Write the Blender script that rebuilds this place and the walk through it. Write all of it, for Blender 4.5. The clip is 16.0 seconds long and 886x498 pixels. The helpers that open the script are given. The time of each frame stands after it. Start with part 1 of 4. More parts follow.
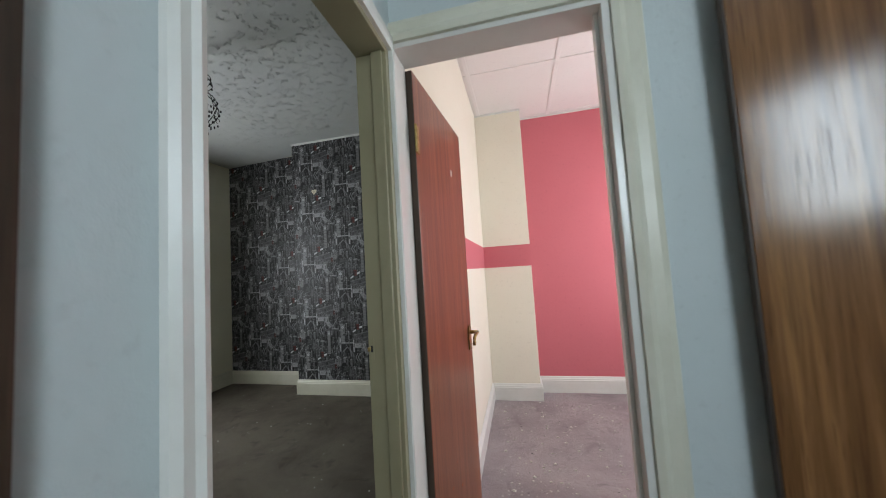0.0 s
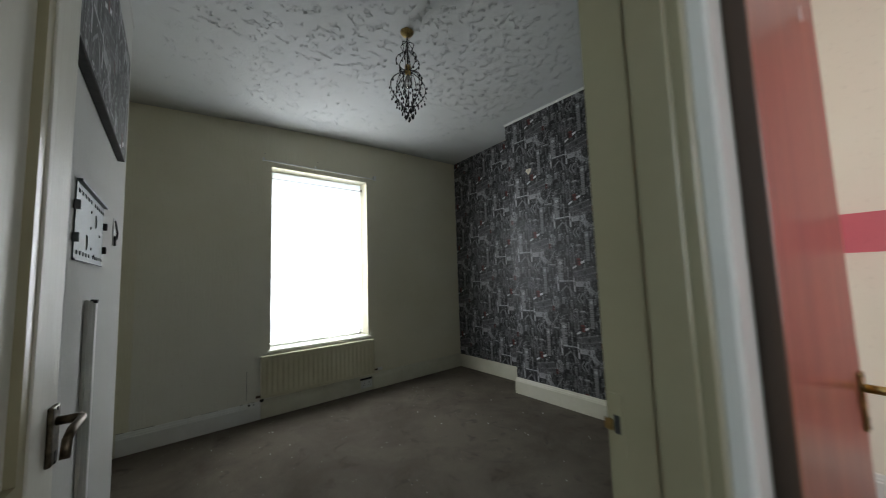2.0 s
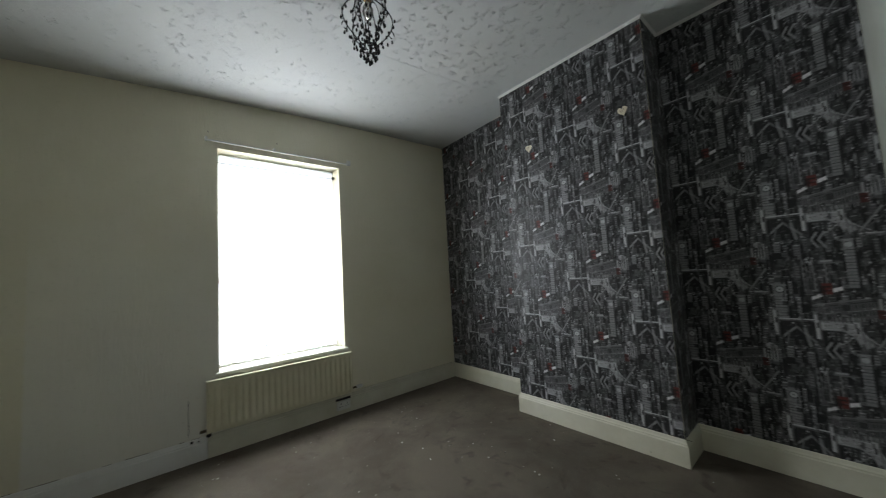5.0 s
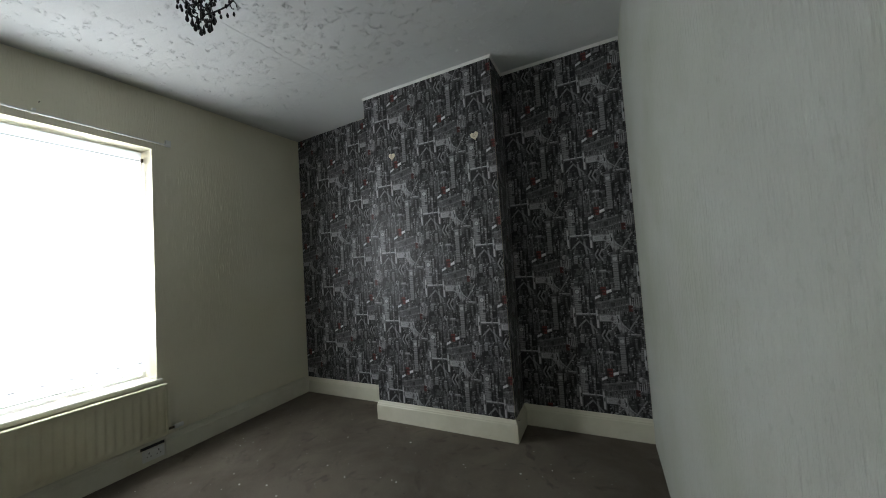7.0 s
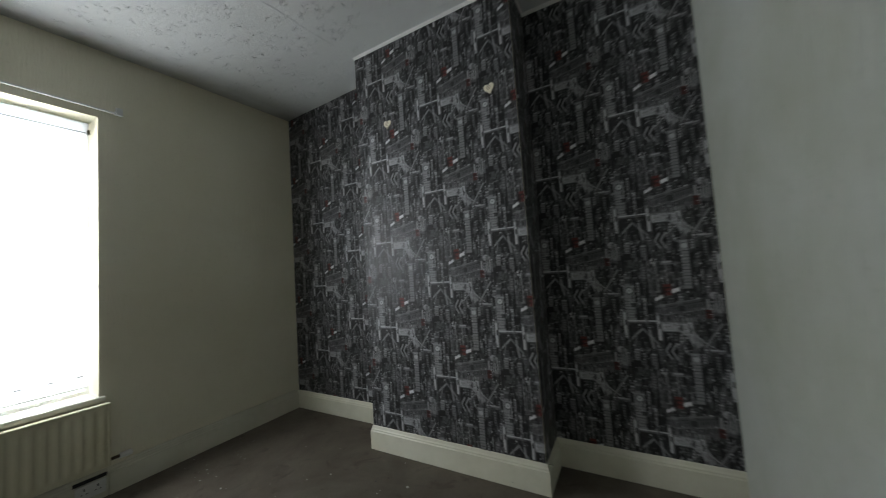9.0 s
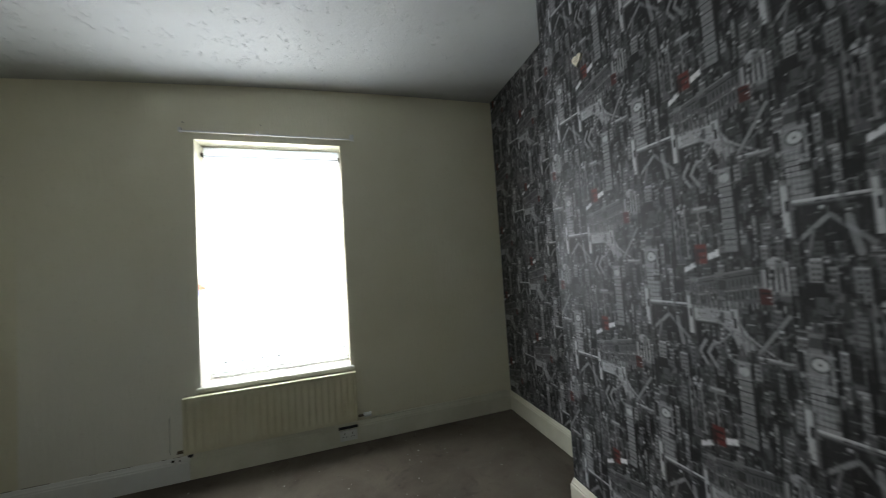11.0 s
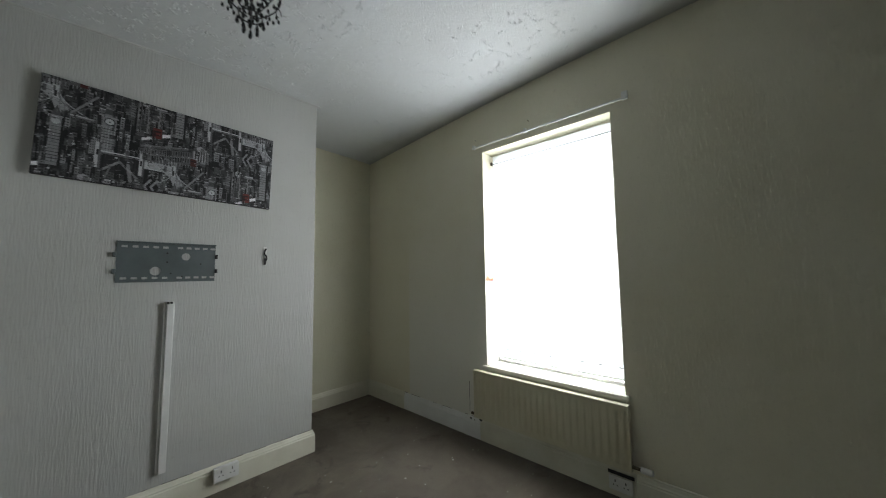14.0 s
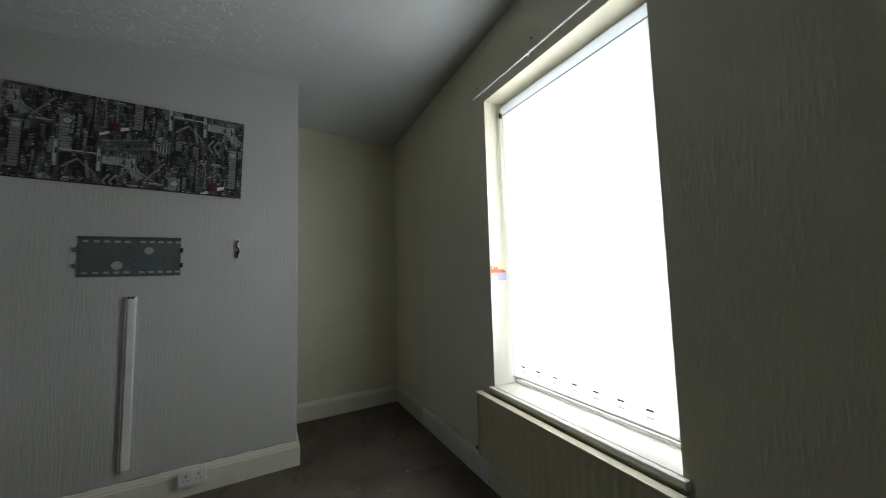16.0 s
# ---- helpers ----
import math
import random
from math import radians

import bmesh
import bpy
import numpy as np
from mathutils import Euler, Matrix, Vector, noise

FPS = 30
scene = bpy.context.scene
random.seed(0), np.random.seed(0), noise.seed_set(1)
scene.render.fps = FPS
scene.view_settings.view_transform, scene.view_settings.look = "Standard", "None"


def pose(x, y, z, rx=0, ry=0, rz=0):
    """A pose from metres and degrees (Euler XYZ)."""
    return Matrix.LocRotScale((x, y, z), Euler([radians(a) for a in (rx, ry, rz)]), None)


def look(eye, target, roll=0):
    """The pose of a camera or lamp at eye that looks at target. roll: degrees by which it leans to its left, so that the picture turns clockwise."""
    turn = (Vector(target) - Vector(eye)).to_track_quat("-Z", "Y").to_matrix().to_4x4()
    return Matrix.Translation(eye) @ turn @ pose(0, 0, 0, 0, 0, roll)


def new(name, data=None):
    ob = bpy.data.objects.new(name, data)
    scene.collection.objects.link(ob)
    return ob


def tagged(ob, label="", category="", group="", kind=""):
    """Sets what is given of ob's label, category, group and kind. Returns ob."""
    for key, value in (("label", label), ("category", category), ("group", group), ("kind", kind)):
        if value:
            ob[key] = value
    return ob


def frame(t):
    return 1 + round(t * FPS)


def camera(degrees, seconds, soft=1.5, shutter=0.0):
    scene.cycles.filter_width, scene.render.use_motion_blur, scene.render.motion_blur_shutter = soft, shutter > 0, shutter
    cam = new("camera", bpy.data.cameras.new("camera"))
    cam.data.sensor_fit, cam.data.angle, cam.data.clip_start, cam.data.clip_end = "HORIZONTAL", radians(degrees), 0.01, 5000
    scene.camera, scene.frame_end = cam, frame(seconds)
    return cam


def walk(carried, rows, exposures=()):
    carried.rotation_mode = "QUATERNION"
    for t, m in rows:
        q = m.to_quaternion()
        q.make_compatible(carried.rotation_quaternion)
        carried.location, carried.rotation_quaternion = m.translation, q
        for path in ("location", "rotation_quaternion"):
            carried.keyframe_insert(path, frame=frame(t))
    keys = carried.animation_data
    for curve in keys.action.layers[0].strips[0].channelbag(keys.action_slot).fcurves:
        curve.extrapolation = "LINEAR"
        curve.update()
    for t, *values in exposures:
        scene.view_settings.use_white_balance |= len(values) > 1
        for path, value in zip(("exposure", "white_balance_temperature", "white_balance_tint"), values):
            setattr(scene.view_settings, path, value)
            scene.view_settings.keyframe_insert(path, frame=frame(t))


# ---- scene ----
cam = camera(106.95, 16.0, soft=1.0, shutter=0.5)
PATH = [
    (0, (3.880, -0.304, 1.333), (3.436, 1.642, 1.468), -3.5),
    (0.5, (3.846, -0.200, 1.294), (3.222, 1.696, 1.428), -3.6),
    (1, (3.803, -0.040, 1.267), (2.722, 1.635, 1.434), -3.3),
    (1.5, (3.725, 0.100, 1.283), (2.350, 1.543, 1.446), -2.7),
    (2, (3.610, 0.229, 1.283), (2.070, 1.495, 1.449), -1.9),
    (2.5, (3.527, 0.306, 1.216), (1.867, 1.403, 1.416), -2.8),
    (3, (3.472, 0.384, 1.236), (1.718, 1.326, 1.423), -2.0),
    (5.5, (3.196, 0.660, 1.345), (1.851, 2.136, 1.467), -3.6),
    (6, (3.218, 0.658, 1.388), (2.096, 2.312, 1.487), -3.6),
    (6.5, (3.212, 0.670, 1.372), (2.254, 2.422, 1.472), -3.7),
    (7, (3.196, 0.672, 1.371), (2.329, 2.472, 1.464), -3.7),
    (7.5, (3.164, 0.703, 1.370), (2.308, 2.508, 1.467), -3.7),
    (8, (3.121, 0.839, 1.337), (2.264, 2.644, 1.434), -3.7),
    (8.5, (3.066, 1.051, 1.310), (2.202, 2.850, 1.426), -3.7),
    (9, (3.003, 1.249, 1.291), (2.032, 2.994, 1.409), -3.8),
    (9.5, (2.946, 1.525, 1.397), (1.602, 3.004, 1.477), -3.6),
    (12, (2.793, 2.326, 1.402), (0.828, 1.990, 1.562), -2.3),
    (12.5, (2.760, 2.569, 1.412), (1.012, 1.613, 1.582), -1.1),
    (13, (2.714, 2.588, 1.395), (1.076, 1.453, 1.565), -0.8),
    (13.5, (2.504, 2.636, 1.410), (0.980, 1.350, 1.564), -0.8),
    (14, (2.312, 2.631, 1.389), (0.850, 1.275, 1.542), -0.8),
    (14.5, (2.019, 2.649, 1.360), (0.629, 1.218, 1.501), -1.1),
    (15, (1.754, 2.658, 1.358), (0.463, 1.136, 1.497), -1.2),
    (15.5, (1.496, 2.640, 1.375), (0.325, 1.024, 1.508), -1.4),
    (16, (1.257, 2.668, 1.334), (0.305, 0.915, 1.479), -1.6),
]
walk(cam, [(t, look(eye, aim, roll)) for t, eye, aim, roll in PATH],
     [(0, -0.1), (0.5, -0.05), (1.0, 0.0), (1.5, -0.25), (2.0, -0.45), (2.5, -0.35), (3.0, -0.15), (5.5, 0.0), (9.0, -0.1), (9.5, 0.0), (12.0, 0.0), (13.5, 0.0), (14.0, -0.08), (14.5, -0.2), (15.0, -0.4), (16.0, -0.9)])

# ---------------------------------------------------------------- light
world = bpy.data.worlds.new("overcast_sky")
world.use_nodes = True
scene.world = world
wn = world.node_tree.nodes
sky = wn.new("ShaderNodeTexSky")
sky.sky_type = "NISHITA"
sky.sun_disc = False
sky.sun_elevation = radians(40)
sky.sun_rotation = radians(200)
wn["Background"].inputs["Strength"].default_value = 0.12
world.node_tree.links.new(sky.outputs[0], wn["Background"].inputs["Color"])


def area(name, m, sx, sy, power, colour):
    la = bpy.data.lights.new(name, "AREA")
    la.shape, la.size, la.size_y, la.energy, la.color = "RECTANGLE", sx, sy, power, colour
    ob = new(name, la)
    ob.matrix_world = m
    return ob


sun = bpy.data.lights.new("sun", "SUN")
sun.energy, sun.angle, sun.color = 0.8, radians(12), (1, 0.97, 0.93)
new("sun", sun).matrix_world = look((0, 0, 8), (2, 3, 0))
# daylight through the bedroom window, the small room's window and the landing's window
area("window_daylight", look((-0.118, 1.492, 1.60), (1, 1.492, 1.58)), 0.88, 1.52, 34, (0.93, 0.97, 1.0))
area("small_room_daylight", look((5.80, 2.3, 1.65), (4, 2.3, 1.5)), 1.5, 1.5, 46, (0.95, 0.98, 1.0))
area("landing_daylight", look((4.82, -1.55, 1.95), (4.20, 0.50, 1.30)), 0.50, 0.85, 22, (0.78, 0.91, 1.0))

# ---------------------------------------------------------------- materials


class Mat:
    """A small wrapper to write node materials in few lines."""

    def __init__(self, name, rough=0.6, metal=0.0, spec=0.5):
        self.m = bpy.data.materials.new(name)
        self.m.use_nodes = True
        self.t = self.m.node_tree
        self.b = self.t.nodes["Principled BSDF"]
        self.b.inputs["Roughness"].default_value = rough
        self.b.inputs["Metallic"].default_value = metal
        self.b.inputs["Specular IOR Level"].default_value = spec
        self.co = None

    def node(self, kind, **kw):
        n = self.t.nodes.new(kind)
        for k, v in kw.items():
            if k in n.inputs:
                if hasattr(v, "is_output"):
                    self.t.links.new(v, n.inputs[k])
                else:
                    n.inputs[k].default_value = v
        return n

    def coords(self, scale=(1, 1, 1)):
        if self.co is None:
            self.co = self.t.nodes.new("ShaderNodeNewGeometry").outputs["Position"]
        if tuple(scale) == (1, 1, 1):
            return self.co
        n = self.t.nodes.new("ShaderNodeMapping")
        self.t.links.new(self.co, n.inputs["Vector"])
        n.inputs["Scale"].default_value = scale
        return n.outputs[0]

    def noise(self, scale, detail=4, rough=0.55, stretch=(1, 1, 1), distort=0.0):
        n = self.node("ShaderNodeTexNoise", Scale=scale, Detail=detail, Roughness=rough, Distortion=distort)
        self.t.links.new(self.coords(stretch), n.inputs["Vector"])
        return n.outputs["Fac"]

    def ramp(self, fac, stops):
        n = self.t.nodes.new("ShaderNodeValToRGB")
        self.t.links.new(fac, n.inputs[0])
        e = n.color_ramp.elements
        while len(e) < len(stops):
            e.new(0.5)
        for el, (p, c) in zip(e, stops):
            el.position = p
            el.color = (*c, 1) if isinstance(c, tuple) else (c, c, c, 1)
        return n.outputs["Color"]

    def mix(self, fac, a, b, mode="MIX"):
        n = self.t.nodes.new("ShaderNodeMix")
        n.data_type, n.blend_type = "RGBA", mode
        for sock, v in ((n.inputs[0], fac), (n.inputs[6], a), (n.inputs[7], b)):
            if hasattr(v, "is_output"):
                self.t.links.new(v, sock)
            elif isinstance(v, tuple):
                sock.default_value = (*v, 1)
            else:
                sock.default_value = v
        return n.outputs[2]

    def math(self, op, a, b=0.0):
        n = self.t.nodes.new("ShaderNodeMath")
        n.operation = op
        for sock, v in ((n.inputs[0], a), (n.inputs[1], b)):
            if hasattr(v, "is_output"):
                self.t.links.new(v, sock)
            else:
                sock.default_value = v
        return n.outputs[0]

    def colour(self, c):
        if isinstance(c, tuple):
            self.b.inputs["Base Color"].default_value = (*c, 1)
        else:
            self.t.links.new(c, self.b.inputs["Base Color"])
        return self

    def rough(self, fac):
        self.t.links.new(fac, self.b.inputs["Roughness"])
        return self

    def bump(self, height, distance=0.003, strength=0.6):
        n = self.t.nodes.new("ShaderNodeBump")
        n.inputs["Strength"].default_value = strength
        n.inputs["Distance"].default_value = distance
        self.t.links.new(height, n.inputs["Height"])
        self.t.links.new(n.outputs[0], self.b.inputs["Normal"])
        return self


def plaster(name, base, stain, streak=(1, 1, 1), fine=90, dist=0.0025, rough=0.85, amount=0.5):
    k = Mat(name, rough, spec=0.25)
    blotch = k.ramp(k.noise(1.3, 5, 0.6), [(0.38, 0.0), (0.68, amount)])
    c = k.mix(blotch, base, stain)
    fleck = k.ramp(k.noise(38, 3), [(0.60, 0.0), (0.74, 0.22)])
    c = k.mix(fleck, c, tuple(v * 0.72 for v in stain))
    k.colour(c)
    h = k.mix(0.35, k.noise(fine, 4, 0.6, streak), k.noise(fine * 0.33, 3, 0.5, streak))
    k.bump(h, dist, 0.8)
    return k.m


M = {}
M["wall"] = plaster("emulsion_on_embossed_paper", (0.74, 0.70, 0.57), (0.66, 0.62, 0.46), (1, 1, 0.16), 90, 0.006)
M["wall_white"] = plaster("white_emulsion_on_fibre_paper", (0.46, 0.46, 0.44), (0.41, 0.41, 0.375), (1, 1, 0.12), 120, 0.0066)
M["wall_east"] = plaster("stained_white_emulsion_on_fibre_paper", (0.47, 0.49, 0.445), (0.385, 0.40, 0.315), (1, 1, 0.14), 60, 0.026, 0.8, 0.75)
k = Mat("patched_emulsion_on_embossed_paper", 0.85, spec=0.25)
xyz = k.node("ShaderNodeSeparateXYZ", Vector=k.coords())
blotch = k.ramp(k.noise(1.3, 5, 0.6), [(0.38, 0.0), (0.68, 0.5)])
c = k.mix(blotch, (0.69, 0.655, 0.52), (0.61, 0.57, 0.415))
side = k.ramp(k.math("MULTIPLY", k.math("ADD", xyz.outputs[1], k.math("MULTIPLY", k.noise(14, 2), 0.03)), 1.0), [(0.0, 0.0), (0.012, 1.0)])
side = k.mix(1.0, side, k.ramp(k.math("SUBTRACT", 1.08, xyz.outputs[1]), [(0.0, 0.0), (0.10, 1.0)]), "MULTIPLY")
up = k.ramp(k.math("MULTIPLY", k.math("ADD", xyz.outputs[2], k.math("MULTIPLY", k.noise(3, 4), 0.5)), 0.4), [(0.30, 0.62), (0.86, 0.0)])
c = k.mix(k.mix(1.0, side, up, "MULTIPLY"), c, (0.72, 0.715, 0.69))
fleck = k.ramp(k.noise(38, 3), [(0.60, 0.0), (0.74, 0.22)])
k.colour(k.mix(fleck, c, (0.46, 0.43, 0.33)))
h = k.mix(0.35, k.noise(90, 4, 0.6, (1, 1, 0.16)), k.noise(30, 3, 0.5, (1, 1, 0.16)))
k.bump(h, 0.0045, 0.8)
M["wall_patched"] = k.m
M["wall_south"] = plaster("magnolia_emulsion", (0.62, 0.60, 0.47), (0.52, 0.50, 0.36), (1, 1, 0.3), 60, 0.003)
M["landing_wall"] = plaster("landing_emulsion", (0.55, 0.60, 0.60), (0.48, 0.53, 0.52), (1, 1, 0.7), 30, 0.005)
M["cream"] = plaster("cream_emulsion", (0.80, 0.76, 0.66), (0.76, 0.71, 0.60), (1, 1, 0.5), 60, 0.002)
M["red"] = plaster("rose_red_emulsion", (0.60, 0.165, 0.198), (0.57, 0.150, 0.182), (1, 1, 0.6), 55, 0.002, 0.7)
M["small_ceiling"] = plaster("white_ceiling_board", (0.78, 0.74, 0.74), (0.74, 0.69, 0.69), (1, 1, 1), 50, 0.001)

# embossed ceiling paper: scattered flourishes pressed into it, a darker band near the window wall
k = Mat("embossed_ceiling_paper", 0.8, spec=0.25)
k.bump(k.mix(0.5, k.noise(55, 4), k.noise(170, 3)), 0.0050, 0.9)
age = k.ramp(k.noise(0.9, 6, 0.62), [(0.40, 0.0), (0.75, 0.35)])
c = k.mix(age, (0.56, 0.575, 0.575), (0.50, 0.50, 0.45))
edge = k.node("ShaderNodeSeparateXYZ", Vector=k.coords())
darkened = k.ramp(k.math("ADD", edge.outputs[0], k.math("MULTIPLY", k.noise(2.2, 5, 0.65), 0.22)), [(0.09, 0.5), (0.22, 0.0)])
c = k.mix(darkened, c, (0.22, 0.21, 0.16))
k.colour(c)
M["ceiling"] = k.m

# worn carpets
def carpet(name, a, b, dark, patch):
    k = Mat(name, 0.95, spec=0.1)
    tuft = k.noise(420, 3, 0.7)
    c = k.mix(k.ramp(tuft, [(0.35, 0.0), (0.68, 1.0)]), a, b)
    worn = k.ramp(k.noise(1.7, 6, 0.65, distort=0.4), [(0.40, 0.0), (0.62, 0.7)])
    c = k.mix(worn, c, dark)
    stain = k.ramp(k.noise(5.5, 4, 0.6, distort=0.8), [(0.58, 0.0), (0.70, 0.5)])
    c = k.mix(stain, c, patch)
    speck = k.ramp(k.noise(160, 2, 0.5), [(0.70, 0.0), (0.76, 0.5)])
    c = k.mix(speck, c, tuple(min(1, v * 2.2) for v in b))
    k.colour(c)
    k.bump(k.math("ADD", tuft, k.math("MULTIPLY", k.noise(9, 3), 1.5)), 0.006, 0.9)
    return k.m


M["carpet"] = carpet("brown_grey_carpet", (0.135, 0.115, 0.092), (0.22, 0.19, 0.155), (0.098, 0.082, 0.066), (0.060, 0.052, 0.046))
M["small_carpet"] = carpet("plum_carpet", (0.26, 0.218, 0.232), (0.54, 0.488, 0.503), (0.26, 0.218, 0.232), (0.20, 0.168, 0.18))


def gloss(name, a, b, rough=0.28, brush=(40, 40, 2.5), dist=0.0006):
    k = Mat(name, rough, spec=0.5)
    grime = k.ramp(k.noise(3.2, 6, 0.65), [(0.42, 0.0), (0.75, 0.7)])
    c = k.mix(grime, a, b)
    chip = k.ramp(k.noise(26, 5, 0.7), [(0.70, 0.0), (0.74, 0.8)])
    c = k.mix(chip, c, tuple(v * 0.55 for v in b))
    k.colour(c)
    k.bump(k.noise(1.0, 4, 0.6, brush), dist, 0.6)
    return k.m


M["skirting"] = gloss("cream_gloss_paint", (0.66, 0.64, 0.53), (0.52, 0.50, 0.38), 0.34, (3, 3, 60))
M["skirting_white"] = gloss("white_gloss_paint", (0.74, 0.74, 0.72), (0.62, 0.61, 0.58), 0.3, (3, 3, 60))
# frame: aged cream, base colour lowered to carry the shade on the jambs
M["frame"] = gloss("aged_shaded_cream_frame", (0.29, 0.262, 0.165), (0.235, 0.205, 0.12), 0.36)
M["frame_white"] = gloss("white_gloss_frame", (0.72, 0.71, 0.67), (0.62, 0.59, 0.54), 0.25)
M["door_white"] = gloss("brushed_white_gloss_door", (0.52, 0.505, 0.44), (0.44, 0.415, 0.34), 0.50, (95, 95, 2.2), 0.0026)
M["radiator"] = gloss("yellowed_radiator_enamel", (0.60, 0.57, 0.42), (0.50, 0.46, 0.30), 0.35, (30, 30, 30), 0.0002)
M["sill"] = gloss("white_gloss_sill", (0.66, 0.65, 0.58), (0.54, 0.52, 0.43), 0.3, (30, 3, 30))


def wood(name, a, b, c3, rough):
    k = Mat(name, rough, spec=0.5)
    g = k.noise(1.0, 6, 0.6, (34, 34, 1.4), 0.3)
    c = k.ramp(g, [(0.30, a), (0.52, b), (0.70, c3)])
    pore = k.ramp(k.noise(1.0, 3, 0.6, (240, 240, 7)), [(0.56, 0.0), (0.68, 0.45)])
    k.colour(k.mix(pore, c, tuple(v * 0.45 for v in a)))
    k.bump(pore, 0.0005, 0.4)
    return k.m


M["sapele"] = wood("red_brown_sapele_veneer", (0.125, 0.034, 0.014), (0.20, 0.060, 0.024), (0.265, 0.088, 0.036), 0.30)
M["dark_wood"] = wood("dark_brown_veneer", (0.090, 0.040, 0.017), (0.185, 0.085, 0.032), (0.30, 0.15, 0.057), 0.17)
M["dark_edge"] = wood("dark_door_edge", (0.030, 0.018, 0.010), (0.045, 0.026, 0.015), (0.07, 0.04, 0.02), 0.5)

k = Mat("brass_aged", 0.35, 1.0)
k.colour(k.ramp(k.noise(60, 4), [(0.35, (0.25, 0.17, 0.07)), (0.65, (0.50, 0.36, 0.14))]))
M["brass"] = k.m
k = Mat("dark_bronze", 0.4, 1.0)
k.colour(k.ramp(k.noise(80, 4), [(0.35, (0.06, 0.05, 0.035)), (0.7, (0.16, 0.13, 0.09))]))
M["bronze"] = k.m
k = Mat("black_metal", 0.45, 0.6)
k.colour(k.ramp(k.noise(70, 3), [(0.3, (0.010, 0.010, 0.010)), (0.7, (0.030, 0.028, 0.025))]))
M["black"] = k.m
k = Mat("black_crystal", 0.12, 0.0)
k.colour(k.ramp(k.noise(50, 2), [(0.3, (0.006, 0.006, 0.007)), (0.7, (0.02, 0.02, 0.022))]))
M["crystal"] = k.m
k = Mat("grey_painted_steel", 0.42, 0.35)
k.colour(k.ramp(k.noise(7, 5), [(0.3, (0.105, 0.125, 0.125)), (0.7, (0.145, 0.168, 0.168))]))
k.bump(k.noise(500, 2), 0.0003, 0.4)
M["steel"] = k.m
k = Mat("white_plastic", 0.35)
k.colour(k.ramp(k.noise(12, 4), [(0.35, (0.62, 0.62, 0.59)), (0.7, (0.70, 0.70, 0.67))]))
M["plastic"] = k.m
k = Mat("dark_slot", 0.7)
k.colour(k.ramp(k.noise(40, 2), [(0.3, (0.012, 0.012, 0.012)), (0.7, (0.03, 0.028, 0.026))]))
M["slot"] = k.m
k = Mat("cream_painted_wood", 0.6)
k.colour(k.ramp(k.noise(30, 4), [(0.35, (0.66, 0.61, 0.46)), (0.7, (0.76, 0.71, 0.56))]))
M["heart"] = k.m
k = Mat("paper_print_grey", 0.7)
k.colour(k.ramp(k.noise(90, 3), [(0.35, (0.30, 0.25, 0.18)), (0.7, (0.42, 0.36, 0.26))]))
M["print"] = k.m
k = Mat("crumb", 0.9)
k.colour(k.ramp(k.noise(45, 3), [(0.35, (0.42, 0.40, 0.36)), (0.7, (0.72, 0.71, 0.66))]))
M["crumb"] = k.m
k = Mat("border_beige", 0.8)
k.colour(k.ramp(k.noise(30, 4), [(0.35, (0.70, 0.58, 0.40)), (0.7, (0.76, 0.66, 0.50))]))
M["border_beige"] = k.m
k = Mat("border_orange", 0.8)
k.colour(k.ramp(k.noise(60, 4), [(0.35, (0.45, 0.12, 0.05)), (0.7, (0.62, 0.22, 0.10))]))
M["border_orange"] = k.m
k = Mat("border_blue", 0.8)
k.colour(k.ramp(k.noise(40, 4), [(0.35, (0.40, 0.38, 0.66)), (0.7, (0.50, 0.48, 0.74))]))
M["border_blue"] = k.m

# printed wallpaper: the print is a colour attribute, the paper adds a faint sheen
k = Mat("city_print_wallpaper", 0.5, spec=0.35)
attr = k.t.nodes.new("ShaderNodeAttribute")
attr.attribute_name = "print"
fade = k.ramp(k.noise(2.0, 4), [(0.3, 0.9), (0.7, 1.0)])
k.colour(k.mix(1.0, attr.outputs["Color"], fade, "MULTIPLY"))
k.bump(k.noise(260, 3), 0.0006, 0.5)
M["paper"] = k.m

# roller blind fabric, lit from behind
k = Mat("white_blind_fabric", 0.9, spec=0.1)
k.colour(k.ramp(k.noise(400, 2), [(0.3, 0.80), (0.7, 0.86)]))
tr = k.node("ShaderNodeBsdfTranslucent")
tr.inputs["Color"].default_value = (0.82, 0.84, 0.86, 1)
ms = k.node("ShaderNodeMixShader")
ms.inputs[0].default_value = 0.6
k.t.links.new(k.b.outputs[0], ms.inputs[1])
k.t.links.new(tr.outputs[0], ms.inputs[2])
k.t.links.new(ms.outputs[0], k.t.nodes["Material Output"].inputs[0])
M["fabric"] = k.m
k = Mat("window_glass", 0.02)
k.b.inputs["Transmission Weight"].default_value = 1.0
k.colour((0.95, 0.97, 0.97))
M["glass"] = k.m
k = Mat("bulb_glass", 0.05)
k.b.inputs["Transmission Weight"].default_value = 0.9
k.colour((0.9, 0.9, 0.88))
M["bulb"] = k.m
k = Mat("overcast_backdrop", 1.0)
k.colour((0.8, 0.82, 0.85))
k.b.inputs["Emission Color"].default_value = (0.93, 0.97, 1.0, 1)
k.b.inputs["Emission Strength"].default_value = 30.0
M["backdrop"] = k.m

# ---------------------------------------------------------------- mesh helpers


